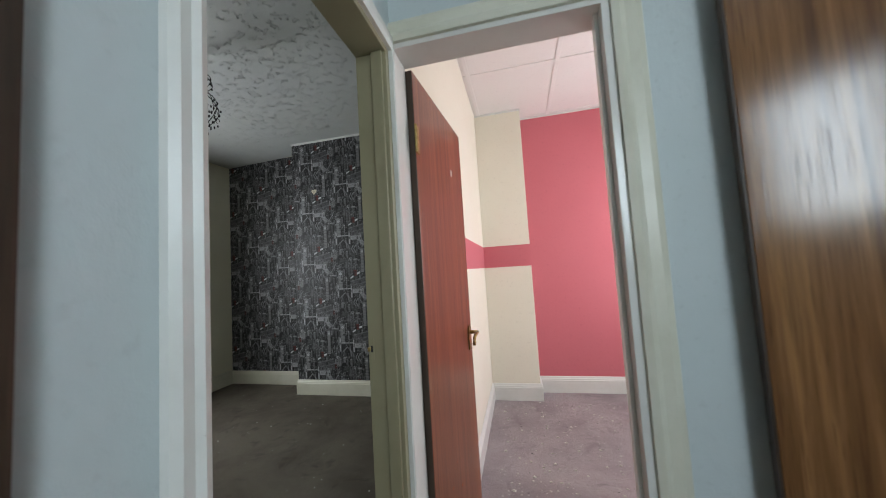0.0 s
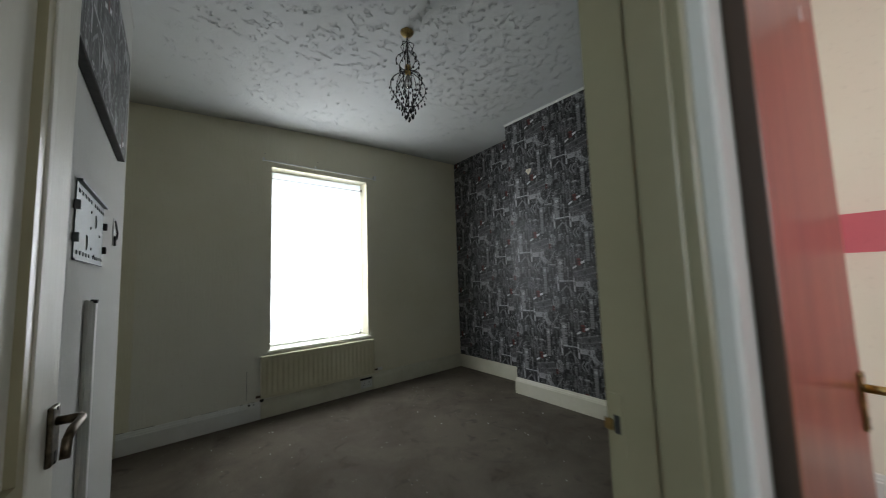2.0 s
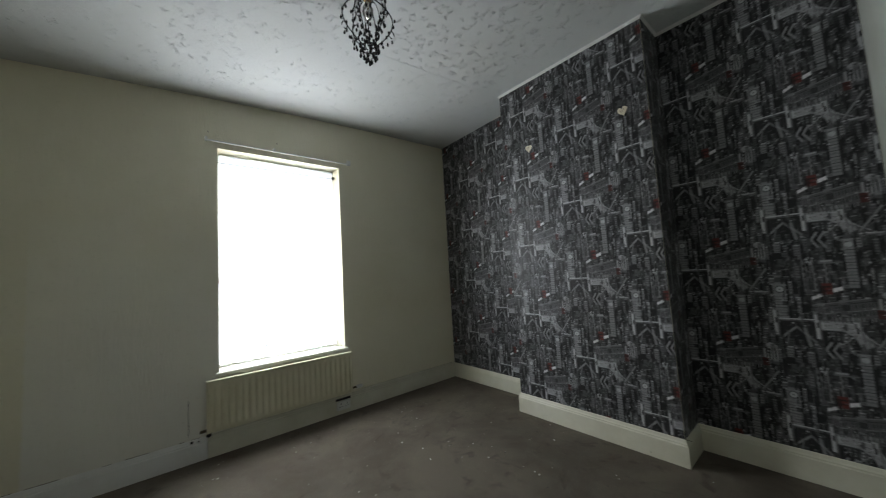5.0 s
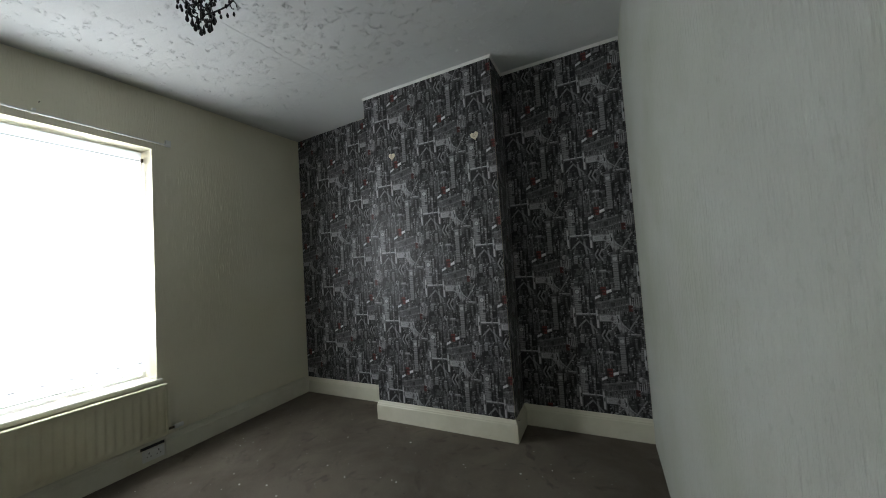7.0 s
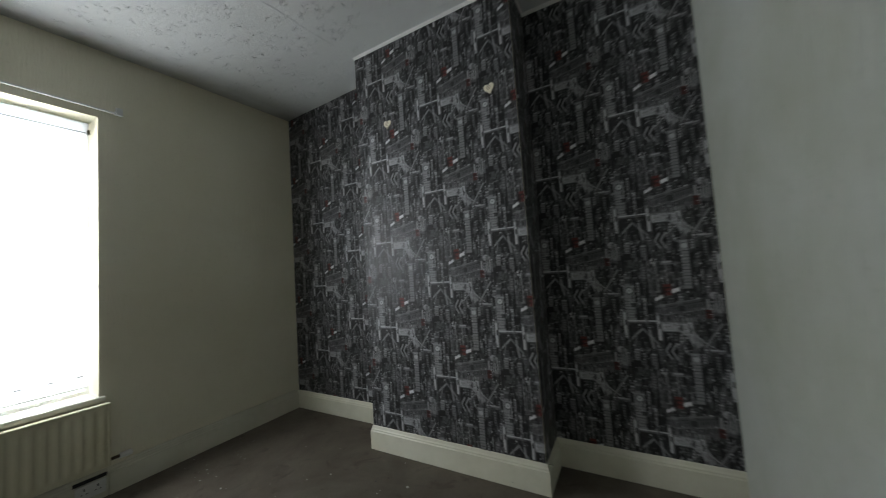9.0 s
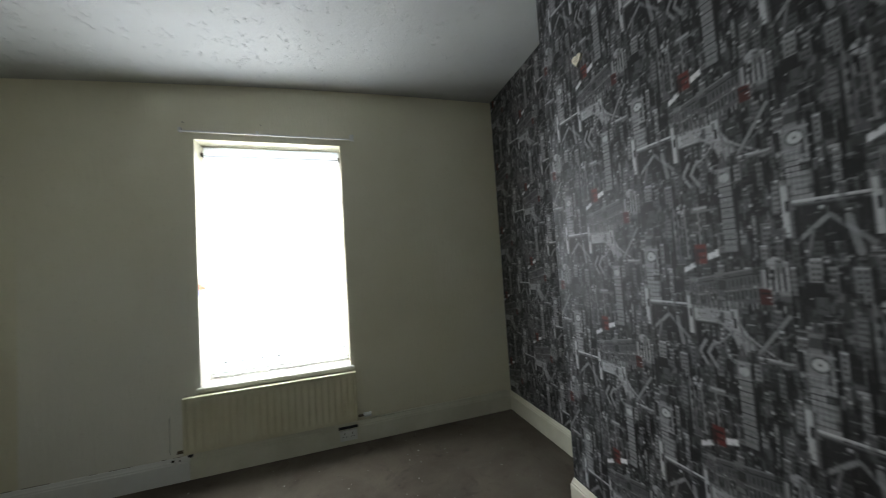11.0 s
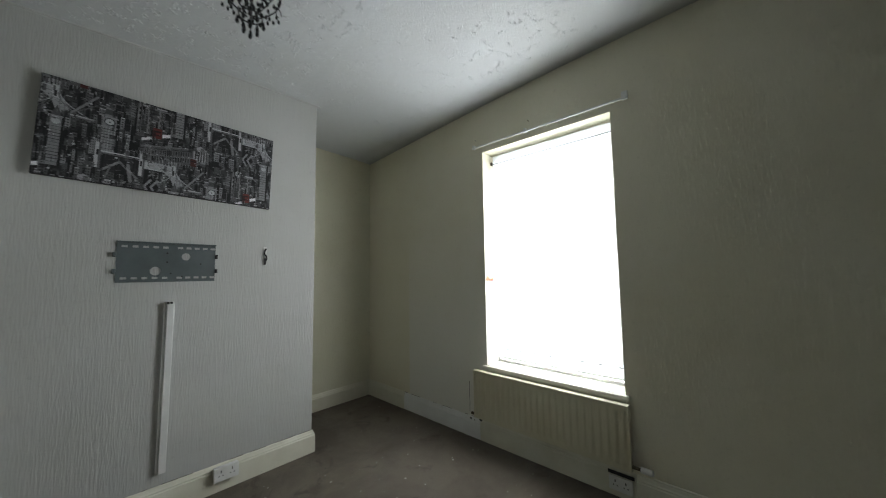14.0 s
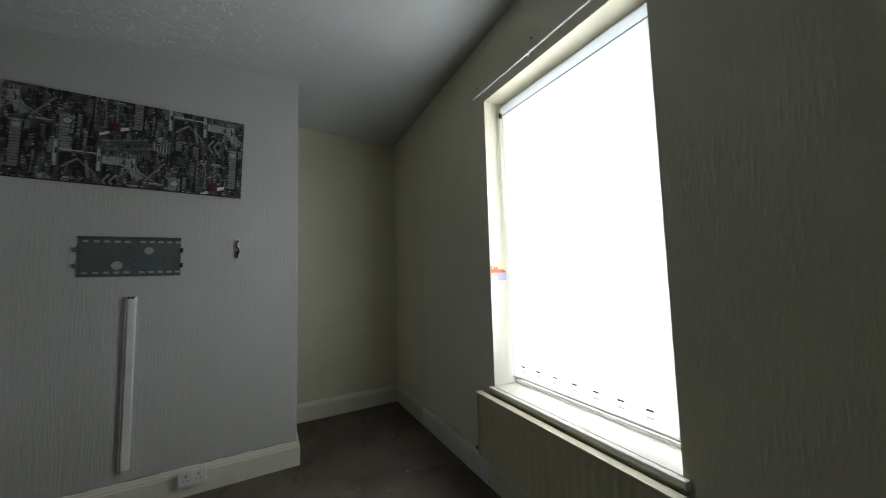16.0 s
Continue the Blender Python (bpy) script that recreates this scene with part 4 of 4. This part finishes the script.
part("bulb", lathe(bmesh.new(), [(0.012, -0.316), (0.016, -0.33), (0.030, -0.36), (0.030, -0.385), (0.016, -0.408), (0.004, -0.413)], 16), M["bulb"], ch, "clear glass bulb", True)


def arc_pts(f, n=22):
    return [f(i / (n - 1)) for i in range(n)]


bead_me = mesh_of("crystal_drop", lathe(bmesh.new(), [(0.0012, 0.011), (0.004, 0.007), (0.0062, 0.0), (0.0050, -0.006), (0.0012, -0.010)], 8), M["crystal"], True)
drop_me = mesh_of("pendant", lathe(bmesh.new(), [(0.0010, 0.020), (0.003, 0.012), (0.0068, -0.002), (0.0082, -0.010), (0.005, -0.016), (0.0012, -0.019)], 8), M["crystal"], True)


def bead(p, me=bead_me):
    ob = new(me.name, me)
    ob.location = p
    ob.parent = ch


random.seed(11)
for i in range(6):
    a = radians(60 * i + 12)
    rad3 = Vector((math.cos(a), math.sin(a), 0))
    # large lower arm: out from the stem, bulging and turning in at the foot
    f = lambda t: rad3 * (0.016 + 0.120 * math.sin(math.pi * (t ** 0.8)) ** 0.9) + Vector((0, 0, -0.29 - 0.27 * t))
    part("arm", tube(bmesh.new(), arc_pts(f), 0.0032, 6), M["black"], ch)
    # scroll that curls outwards at the widest point
    g = lambda t: rad3 * (0.125 + 0.016 * math.cos(5.2 * t) * (1 - 0.5 * t)) + Vector((0, 0, -0.47 + 0.026 * math.sin(5.2 * t) * (1 - 0.5 * t)))
    part("scroll", tube(bmesh.new(), arc_pts(g, 14), 0.0024, 5), M["black"], ch)
    # upper scrolls
    u = lambda t: rad3 * (0.010 + 0.082 * math.sin(math.pi * t)) + Vector((0, 0, -0.14 - 0.16 * t))
    part("upper_arm", tube(bmesh.new(), arc_pts(u, 18), 0.0028, 6), M["black"], ch)
    b2 = radians(60 * i + 42)
    r2 = Vector((math.cos(b2), math.sin(b2), 0))
    s = lambda t: r2 * (0.012 + 0.040 * math.sin(2.6 * t) + 0.012 * math.sin(7 * t)) + Vector((0, 0, -0.075 - 0.085 * t))
    part("top_leaf", tube(bmesh.new(), arc_pts(s, 12), 0.0026, 5), M["black"], ch)
    # strings of drops between the arms and below them
    for j in range(7):
        t = 0.22 + 0.70 * j / 6
        bead(f(t) + Vector((random.uniform(-0.012, 0.012), random.uniform(-0.012, 0.012), -0.012)))
    for j in range(4):
        t = 0.2 + 0.6 * j / 3
        bead(u(t) + Vector((0, 0, -0.012)))
    for j in range(5):
        w = (rad3 * (0.10 - 0.018 * j)) .lerp(r2 * (0.10 - 0.018 * j), 0.5)
        bead(w + Vector((0, 0, -0.41 - 0.030 * j)))
    for j in range(4):
        bead(rad3 * (0.128 - 0.026 * j) + Vector((0, 0, -0.505 - 0.018 * j)))
        bead(r2 * (0.085 - 0.012 * j) + Vector((0, 0, -0.35 - 0.040 * j)))
    curl = lambda t: r2 * (0.030 + 0.058 * math.sin(2.4 * t)) + Vector((0, 0, -0.30 - 0.12 * t + 0.03 * math.sin(6 * t)))
    part("curl", tube(bmesh.new(), arc_pts(curl, 14), 0.0024, 5), M["black"], ch)
    bead(r2 * 0.050 + Vector((0, 0, -0.585)), drop_me)
    bead(rad3 * 0.030 + Vector((0, 0, -0.610)), drop_me)
    bead(r2 * 0.072 + Vector((0, 0, -0.545)))
part("foot_ring", tube(bmesh.new(), [(0.045 * math.cos(t), 0.045 * math.sin(t), -0.56) for t in (2 * math.pi * j / 24 for j in range(25))], 0.003, 6), M["black"], ch)
part("foot_stem", rod(bmesh.new(), (0, 0, -0.415), (0, 0, -0.60), 0.003, 6), M["black"], ch)
bead(Vector((0, 0, -0.635)), drop_me)
ch.scale = (0.84, 0.84, 0.93)

# ---------------------------------------------------------------- bedroom doorway
frame1 = tagged(new("door_1"), "aged cream gloss door frame of the bedroom, shade in its colour", "door frame", "", "structure")
frame1.matrix_world = pose(XE, DY0, 0)
DW = DY1 - DY0
JT = 0.028
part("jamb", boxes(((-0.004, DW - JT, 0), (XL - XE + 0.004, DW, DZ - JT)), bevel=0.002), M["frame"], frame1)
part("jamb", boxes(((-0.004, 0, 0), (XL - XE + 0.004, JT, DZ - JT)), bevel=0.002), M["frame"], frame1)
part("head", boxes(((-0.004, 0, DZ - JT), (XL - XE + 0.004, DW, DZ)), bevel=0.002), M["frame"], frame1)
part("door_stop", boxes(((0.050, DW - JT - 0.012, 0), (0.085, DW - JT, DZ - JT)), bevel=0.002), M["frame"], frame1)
part("strike_plate", boxes(((0.001, DW - JT - 0.0012, 1.085), (0.014, DW - JT + 0.001, 1.150)), bevel=0.0005), M["frame"], frame1, "painted-over strike plate")
part("strike_hole", boxes(((0.0045, DW - JT - 0.0020, 1.108), (0.0105, DW - JT - 0.001, 1.127))), M["slot"], frame1, "dark latch hole")
part("strike_lip", boxes(((-0.005, DW - JT - 0.005, 1.111), (0.0040, DW - JT - 0.0018, 1.123)), bevel=0.0012), M["brass"], frame1, "bent brass lip")
ARCH = [(0.0, 0.0), (0.0, 0.016), (0.016, 0.020), (0.028, 0.014), (0.050, 0.016), (0.064, 0.009), (0.068, 0.0)]


def architrave(bm, y0, y1, z1, xface, side):
    """A moulded strip up one jamb, across the head and down the other, on a wall that faces +x."""
    loops = []
    for cy, cz, sy, sz in ((y0, 0, -0.62, 0), (y0, z1, -0.62, 1), (y1, z1, 0.3, 1), (y1, 0, 0.3, 0)):
        loops.append([bm.verts.new((xface + side * p, cy + sy * w, cz + sz * w)) for w, p in ARCH])
    kk = len(ARCH)
    for a, b in zip(loops, loops[1:]):
        for i in range(kk):
            bm.faces.new((a[i], a[(i + 1) % kk], b[(i + 1) % kk], b[i]))
    bm.faces.new(loops[0])
    bm.faces.new(loops[-1][::-1])
    bmesh.ops.recalc_face_normals(bm, faces=bm.faces[:])
    return bm


part("architrave", architrave(bmesh.new(), 0.022, DW - 0.004, DZ - 0.01, XL - XE + 0.0005, 1), M["frame_white"], frame1, "white gloss architrave")

leaf = thing("panelled_door", (3.418, 0.004, 0.012), "open white gloss panelled bedroom door", "door")
LW, LH, LT = 0.612, 1.995, 0.036
ST = 0.088
rails = [(0.0, 0.20), (0.86, 1.00), (LH - 0.12, LH)]
# local x from the hinge to the free edge, local y 0 the face towards the doorway, -y behind it
part("stile", boxes(((0, -LT, 0), (ST, 0, LH)), bevel=0.002), M["door_white"], leaf)
part("stile", boxes(((LW - ST, -LT, 0), (LW, 0, LH)), bevel=0.002), M["door_white"], leaf)
for z0, z1 in rails:
    part("rail", boxes(((ST, -LT, z0), (LW - ST, 0, z1)), bevel=0.001), M["door_white"], leaf)
for z0, z1 in ((0.20, 0.86), (1.00, LH - 0.12)):
    part("panel", boxes(((ST, -LT + 0.014, z0), (LW - ST, -0.014, z1))), M["door_white"], leaf)
    for s in (0, 1):
        y0, y1 = (-0.014, -0.003) if s else (-LT + 0.003, -LT + 0.014)
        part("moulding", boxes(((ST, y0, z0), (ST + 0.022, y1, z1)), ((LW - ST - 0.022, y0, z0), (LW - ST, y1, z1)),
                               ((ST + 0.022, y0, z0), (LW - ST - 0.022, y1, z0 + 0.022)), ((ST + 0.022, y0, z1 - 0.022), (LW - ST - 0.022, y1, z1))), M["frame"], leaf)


def lever(parent, x, z, y, s, toward, mat, k=1.0):
    """A lever handle on a long plate, out along s * y; toward: way of the lever along x; k: its size."""
    p = s * 0.007
    plate = part("handle_plate", boxes(((x - 0.020 * k, min(y, y + p), z - 0.055 * k), (x + 0.020 * k, max(y, y + p), z + 0.062 * k)), bevel=0.003), mat, parent, "brass handle plate")
    bm = rod(bmesh.new(), (x, y + p, z + 0.03 * k), (x, y + s * 0.045 * k, z + 0.03 * k), 0.009 * k, 12)
    bend = ((0.0, 0.045, 0.030), (0.03, 0.050, 0.032), (0.075, 0.050, 0.030), (0.100, 0.050, 0.018), (0.108, 0.050, -0.012))
    tube(bm, [(x + toward * a * k, y + s * b * k, z + c * k) for a, b, c in bend], 0.008 * k, 8)
    part("lever", bm, mat, plate, "lever handle", True)
    part("keyhole", boxes(((x - 0.003 * k, min(y + s * 0.0065, y + s * 0.008), z - 0.045 * k), (x + 0.003 * k, max(y + s * 0.0065, y + s * 0.008), z - 0.028 * k))), M["slot"], plate)
    for dz in (-0.050, 0.056):
        part("screw", rod(bmesh.new(), (x, y + p, z + dz * k), (x, y + s * 0.0085, z + dz * k), 0.0035 * k, 8), M["slot"], plate)


lever(leaf, LW - 0.024, 1.050, -LT, -1, -1, M["bronze"], 0.74)
part("latch_plate", boxes(((LW - 0.001, -LT + 0.009, 1.02), (LW + 0.002, -0.009, 1.13))), M["brass"], leaf, "brass latch plate")
for z in (0.22, 1.85):
    part("hinge", boxes(((-0.006, -LT - 0.004, z), (0.004, -LT + 0.012, z + 0.09)), bevel=0.002), M["brass"], leaf, "brass butt hinge")
leaf.rotation_euler = (0, 0, radians(175.0))

# ---------------------------------------------------------------- landing
LYN, LXE, LYS = 0.66, 5.15, -1.60
PY = 0.765
PX0, PX1, PZ = 3.515, 4.185, 2.085
structure("floor_landing", boxes(((XM, LYS, -0.12), (LXE, PY - 0.05, 0.0))), M["carpet"], "worn brown landing carpet", "carpet")
structure("ceiling_landing", boxes(((XM, LYS - 0.1, 2.80), (LXE + 0.1, LYN + 0.05, 3.04))), M["small_ceiling"], "plain landing ceiling", "ceiling")
structure("wall_landing_west", boxes(((XM, LYS, -0.1), (XL, -0.85, 3.04)), ((XM, -0.85, -0.1), (XL, DY0, 3.04)), ((XM, DY0, DZ), (XL, DY1, 3.04)), ((XM, DY1, -0.1), (XL, LYN + 0.02, 3.04))),
          M["landing_wall"], "pale blue-grey landing wall", "wall")
structure("wall_landing_north", boxes(((PX1, LYN, -0.1), (LXE, PY - 0.05, 3.04)), ((XL, LYN, PZ), (PX1, PY - 0.05, 3.04))),
          M["landing_wall"], "pale landing wall round the small room's doorway", "wall")
structure("wall_landing_east", boxes(((LXE, LYS, -0.1), (LXE + 0.12, PY, 3.04))), M["landing_wall"], "plain pale landing end wall", "wall")
structure("wall_landing_south", boxes(((XM - 0.1, LYS - 0.12, -0.1), (4.54, LYS, 3.04)), ((5.10, LYS - 0.12, -0.1), (LXE + 0.12, LYS, 3.04)), ((4.54, LYS - 0.12, -0.1), (5.10, LYS, 1.44)), ((4.54, LYS - 0.12, 2.40), (5.10, LYS, 3.04))),
          M["landing_wall"], "pale landing wall with a tall window", "wall")

# dark door next to the bedroom door
dk = tagged(new("door_2"), "dark brown door frame at the landing corner", "door frame", "", "structure")
dk.matrix_world = pose(XL, -0.150, 0)
part("architrave", boxes(((0.0005, -0.075, 0), (0.022, 0.0, 2.24)), bevel=0.004), M["dark_edge"], dk)
part("architrave", boxes(((0.0005, -0.85, 2.17), (0.022, -0.076, 2.24)), bevel=0.004), M["dark_edge"], dk)
part("door_leaf", boxes(((0.0005, -0.85, 0.01), (0.010, -0.076, 2.168)), bevel=0.002), M["dark_wood"], dk)

# brown flush door standing open against the end of the landing
bd = thing("flush_door", (4.405, 0.585, 0.010), "open dark brown veneered flush door with a glossy face", "door")
part("leaf", boxes(((0.0, 0.0, 0.0), (0.66, 0.038, 2.04)), bevel=0.002), M["dark_wood"], bd)
part("edge_strip", boxes(((-0.006, 0.001, 0.0), (0.0, 0.037, 2.04)), bevel=0.001), M["dark_edge"], bd, "dark lipping of the door edge")
bd.rotation_euler = (0, 0, radians(-15))

# ---------------------------------------------------------------- small rose-red room
f2 = tagged(new("door_3"), "white and cream door frame of the small room", "door frame", "", "structure")
f2.matrix_world = pose(PX0, LYN, 0)
PW, PT = PX1 - PX0, PY - LYN
part("jamb", boxes(((0, -0.004, 0), (0.022, PT + 0.004, PZ - JT)), bevel=0.002), M["frame_white"], f2)
part("jamb", boxes(((PW - JT, -0.004, 0), (PW, PT + 0.004, PZ - JT)), bevel=0.002), M["frame_white"], f2)
part("head", boxes(((0, -0.004, PZ - JT), (PW, PT + 0.004, PZ)), bevel=0.002), M["frame_white"], f2)
part("door_stop", boxes(((PW - JT - 0.012, 0.035, 0), (PW - JT, 0.060, PZ - JT)), bevel=0.002), M["frame_white"], f2)
bm = bmesh.new()
loops = []
for cx, cz, sx, sz in ((0.006, 0, -1, 0), (0.006, PZ - 0.012, -1, 1), (PW - 0.006, PZ - 0.012, 1, 1), (PW - 0.006, 0, 1, 0)):
    sc = 0.74 if sx < 0 else 1.2
    loops.append([bm.verts.new((cx + sx * w * sc, -0.0005 - p, cz + sz * w * 1.1)) for w, p in ARCH])
kk = len(ARCH)
for a, b in zip(loops, loops[1:]):
    for i in range(kk):
        bm.faces.new((a[i], a[(i + 1) % kk], b[(i + 1) % kk], b[i]))
bm.faces.new(loops[0])
bm.faces.new(loops[-1][::-1])
bmesh.ops.recalc_face_normals(bm, faces=bm.faces[:])
part("architrave", bm, M["skirting"], f2, "aged cream moulded architrave")

pd = thing("veneered_door", (3.560, 0.772, 0.010), "open red-brown veneered flush door", "door")
part("leaf", boxes(((0.0, 0.0, 0.0), (0.640, 0.038, 2.040)), bevel=0.002), M["sapele"], pd)
part("edge_strip", boxes(((-0.0035, 0.001, 0.0), (0.0, 0.037, 2.040))), M["dark_edge"], pd)
for z in (0.25, 1.74):
    part("hinge", boxes(((-0.009, -0.006, z), (0.022, -0.0005, z + 0.10)), bevel=0.001), M["brass"], pd, "brass butt hinge")
    part("hinge_pin", rod(bmesh.new(), (-0.008, -0.006, z), (-0.008, -0.006, z + 0.10), 0.005, 8), M["brass"], pd)
pd.rotation_euler = (0, 0, radians(85.3))
lever(pd, 0.588, 0.98, 0.0, -1, -1, M["brass"])
part("sticker", boxes(((0.43, -0.0015, 1.77), (0.448, -0.0003, 1.80))), M["plastic"], pd, "torn white sticker scrap")
part("scratch", boxes(((0.18, -0.0010, 0.50), (0.20, -0.0003, 0.503)), ((0.25, -0.0010, 0.56), (0.262, -0.0003, 0.563)), ((0.30, -0.0010, 0.44), (0.325, -0.0003, 0.443))), M["border_orange"], pd)

SXE, SYN, SYB, SX1 = 5.90, 3.39, 3.15, 4.0
SC = 2.98
structure("floor_small_room", boxes(((XM, PY - 0.05, -0.12), (SXE, SYN + 0.05, 0.0))), M["small_carpet"], "plum carpet strewn with plaster crumbs", "carpet")
bm = boxes(((XM, PY - 0.06, SC), (SXE + 0.1, SYN + 0.1, SC + 0.12)))
for x in (3.57, 4.30, 5.03, 5.76):
    put(bm, (x - 0.018, PY, SC - 0.008), (x + 0.018, SYN, SC + 0.001), 0.003)
for y in (1.45, 2.40, 3.35):
    put(bm, (XL, y - 0.018, SC - 0.0065), (SXE, y + 0.018, SC + 0.001), 0.003)
structure("ceiling_small_room", bm, M["small_ceiling"], "white boarded ceiling with cover strips", "ceiling")
structure("wall_small_west", boxes(((XM, PY - 0.05, -0.1), (XL, SYN + 0.1, SC))), M["cream"], "cream wall with a rose-red stripe", "wall")
structure("wall_small_south", boxes(((PX1, PY - 0.05, -0.1), (SXE, PY, SC)), ((XL, PY - 0.05, PZ), (PX1, PY, SC))), M["cream"], "cream wall round the doorway", "wall")
structure("wall_small_north", boxes(((SX1, SYN, -0.1), (SXE + 0.1, SYN + 0.12, SC))), M["red"], "rose-red painted wall", "wall")
structure("pier_small_room", boxes(((XL, SYB, -0.05), (SX1, SYN + 0.1, SC)), bevel=0.004), M["cream"], "cream pier with a rose-red stripe", "wall")
structure("wall_small_east", boxes(((SXE, PY, -0.1), (SXE + 0.12, 1.55, SC)), ((SXE, 3.05, -0.1), (SXE + 0.12, SYN, SC)), ((SXE, 1.55, -0.1), (SXE + 0.12, 3.05, 0.9)), ((SXE, 1.55, 2.4), (SXE + 0.12, 3.05, SC))), M["cream"], "cream window wall", "wall")
structure("trim_stripe", boxes(((XL, SYB - 0.0025, 1.338), (SX1, SYB + 0.001, 1.557)), ((XL - 0.001, PY + 0.01, 1.338), (XL + 0.0025, SYB - 0.003, 1.557))), M["red"], "painted rose-red stripe at dado height", "stripe")
SK2 = [(o * 1.05, u * 0.98) for o, u in SK]
structure("baseboard_small_room", sweep(bmesh.new(), SK2, [(SXE, SYN), (SX1, SYN), (SX1, SYB), (XL, SYB), (XL, PY + 0.001)]), M["skirting_white"], "white gloss skirting board", "skirting")
structure("trim_small_ceiling", boxes(((SX1, SYN - 0.012, SC - 0.018), (SXE, SYN, SC - 0.0005)), ((XL, SYB - 0.012, SC - 0.018), (SX1, SYB, SC - 0.0005))), M["skirting_white"], "thin white ceiling bead", "trim")

# ---------------------------------------------------------------- crumbs and debris on the carpets


def crumbs(name, x0, x1, y0, y1, count, label, seed, smin=0.003, smax=0.010):
    rng = random.Random(seed)
    bm = bmesh.new()
    for _ in range(count):
        x, y = rng.uniform(x0, x1), rng.uniform(y0, y1)
        s = smin + (smax - smin) * rng.random() ** 3
        ang, e = rng.uniform(0, 6.28), rng.uniform(0.5, 1.0)
        vs = []
        for h, kf in ((0.0005, 1.0), (s * 0.45, 0.6)):
            vs.append([bm.verts.new((x + s * kf * math.cos(ang + a) * rng.uniform(0.7, 1.2), y + s * kf * e * math.sin(ang + a) * rng.uniform(0.7, 1.2), h)) for a in (0, 1.4, 2.7, 4.4)])
        bm.faces.new(vs[1])
        for i in range(4):
            j = (i + 1) % 4
            bm.faces.new((vs[0][i], vs[0][j], vs[1][j], vs[1][i]))
    bmesh.ops.recalc_face_normals(bm, faces=bm.faces[:])
    return tagged(part(name, bm, M["crumb"]), label, "debris", "", "stuff")


crumbs("plaster_crumbs", 0.15, 3.3, 0.15, 3.1, 230, "plaster crumbs scattered on the bedroom carpet", 3)
crumbs("paint_flakes", 0.05, 1.2, -0.6, 3.3, 90, "paint flakes along the window side", 5, 0.002, 0.006)
crumbs("plaster_crumbs", 3.65, 5.2, 1.0, 3.1, 620, "pale plaster crumbs on the plum carpet", 8, 0.004, 0.017)



def gap_line(name, p, q, seed, label):
    """Broken dark caulk line on top of a skirting board from p to q."""
    rng = random.Random(seed)
    p, q = Vector(p), Vector(q)
    d = (q - p).normalized()
    n, t = Vector((-d.y, d.x, 0)), 0.0
    bm = bmesh.new()
    while t < (q - p).length - 0.1:
        run = rng.uniform(0.02, 0.16)
        a, b = p + d * t, p + d * min(t + run, (q - p).length)
        w, h = rng.uniform(0.002, 0.004), rng.uniform(0.0012, 0.0030)
        lo = [min(a[i], b[i], (a + n * w)[i], (b + n * w)[i]) for i in range(2)]
        hi = [max(a[i], b[i], (a + n * w)[i], (b + n * w)[i]) for i in range(2)]
        put(bm, (*lo, p.z), (*hi, p.z + h))
        t += run + rng.uniform(0.01, 0.20)
    return tagged(part(name, bm, M["dirt"]), label, "dirt", "", "stuff")


k = Mat("dry_dirt", 0.95)
k.colour(k.ramp(k.noise(60, 3), [(0.35, (0.09, 0.075, 0.055)), (0.7, (0.20, 0.175, 0.135))]))
M["dirt"] = k.m
gap_line("skirting_dirt", (1.0, 0.0, 0.1682), (2.7, 0.0, 0.1682), 2, "broken dirt line on top of the skirting")
gap_line("skirting_dirt", (0.0, 3.4, 0.1682), (0.0, 2.1, 0.1682), 3, "dirt line along the window wall skirting")
gap_line("skirting_dirt", (0.0, 0.85, 0.1652), (0.0, -0.7, 0.1652), 4, "dirt line by the alcove skirting")
gap_line("skirting_dirt", (0.02, -0.76, 0.1682), (0.96, -0.76, 0.1682), 5, "dirt line on the alcove skirting")
gap_line("skirting_dirt", (2.55, YB - 0.003, 0.1682), (1.28, YB - 0.003, 0.1682), 6, "scuffs on the chimney breast skirting")
grit = crumbs("dark_grit", 0.1, 3.35, 0.1, 3.15, 420, "dark grit trodden into the bedroom carpet", 21, 0.002, 0.006)
grit.data.materials[0] = M["slot"]
grit = crumbs("dark_grit", 3.7, 5.4, 1.0, 3.1, 220, "dark grit on the plum carpet", 22, 0.002, 0.007)
grit.data.materials[0] = M["slot"]

# ---------------------------------------------------------------- outside
structure("backdrop", boxes(((-6.2, -14, -6), (-6.0, 18, 14))), M["backdrop"], "pale overcast sky beyond the window", "sky")
k = Mat("street_tarmac", 0.9)
k.colour(k.mix(k.ramp(k.noise(0.4, 4), [(0.4, 0.0), (0.6, 0.5)]), (0.05, 0.05, 0.052), (0.085, 0.083, 0.08)))
k.bump(k.noise(60, 3), 0.004, 0.5)
M["tarmac"] = k.m
structure("ground", boxes(((-300, -300, -3.3), (300, 300, -3.2))), M["tarmac"], "dull ground below the window", "ground")
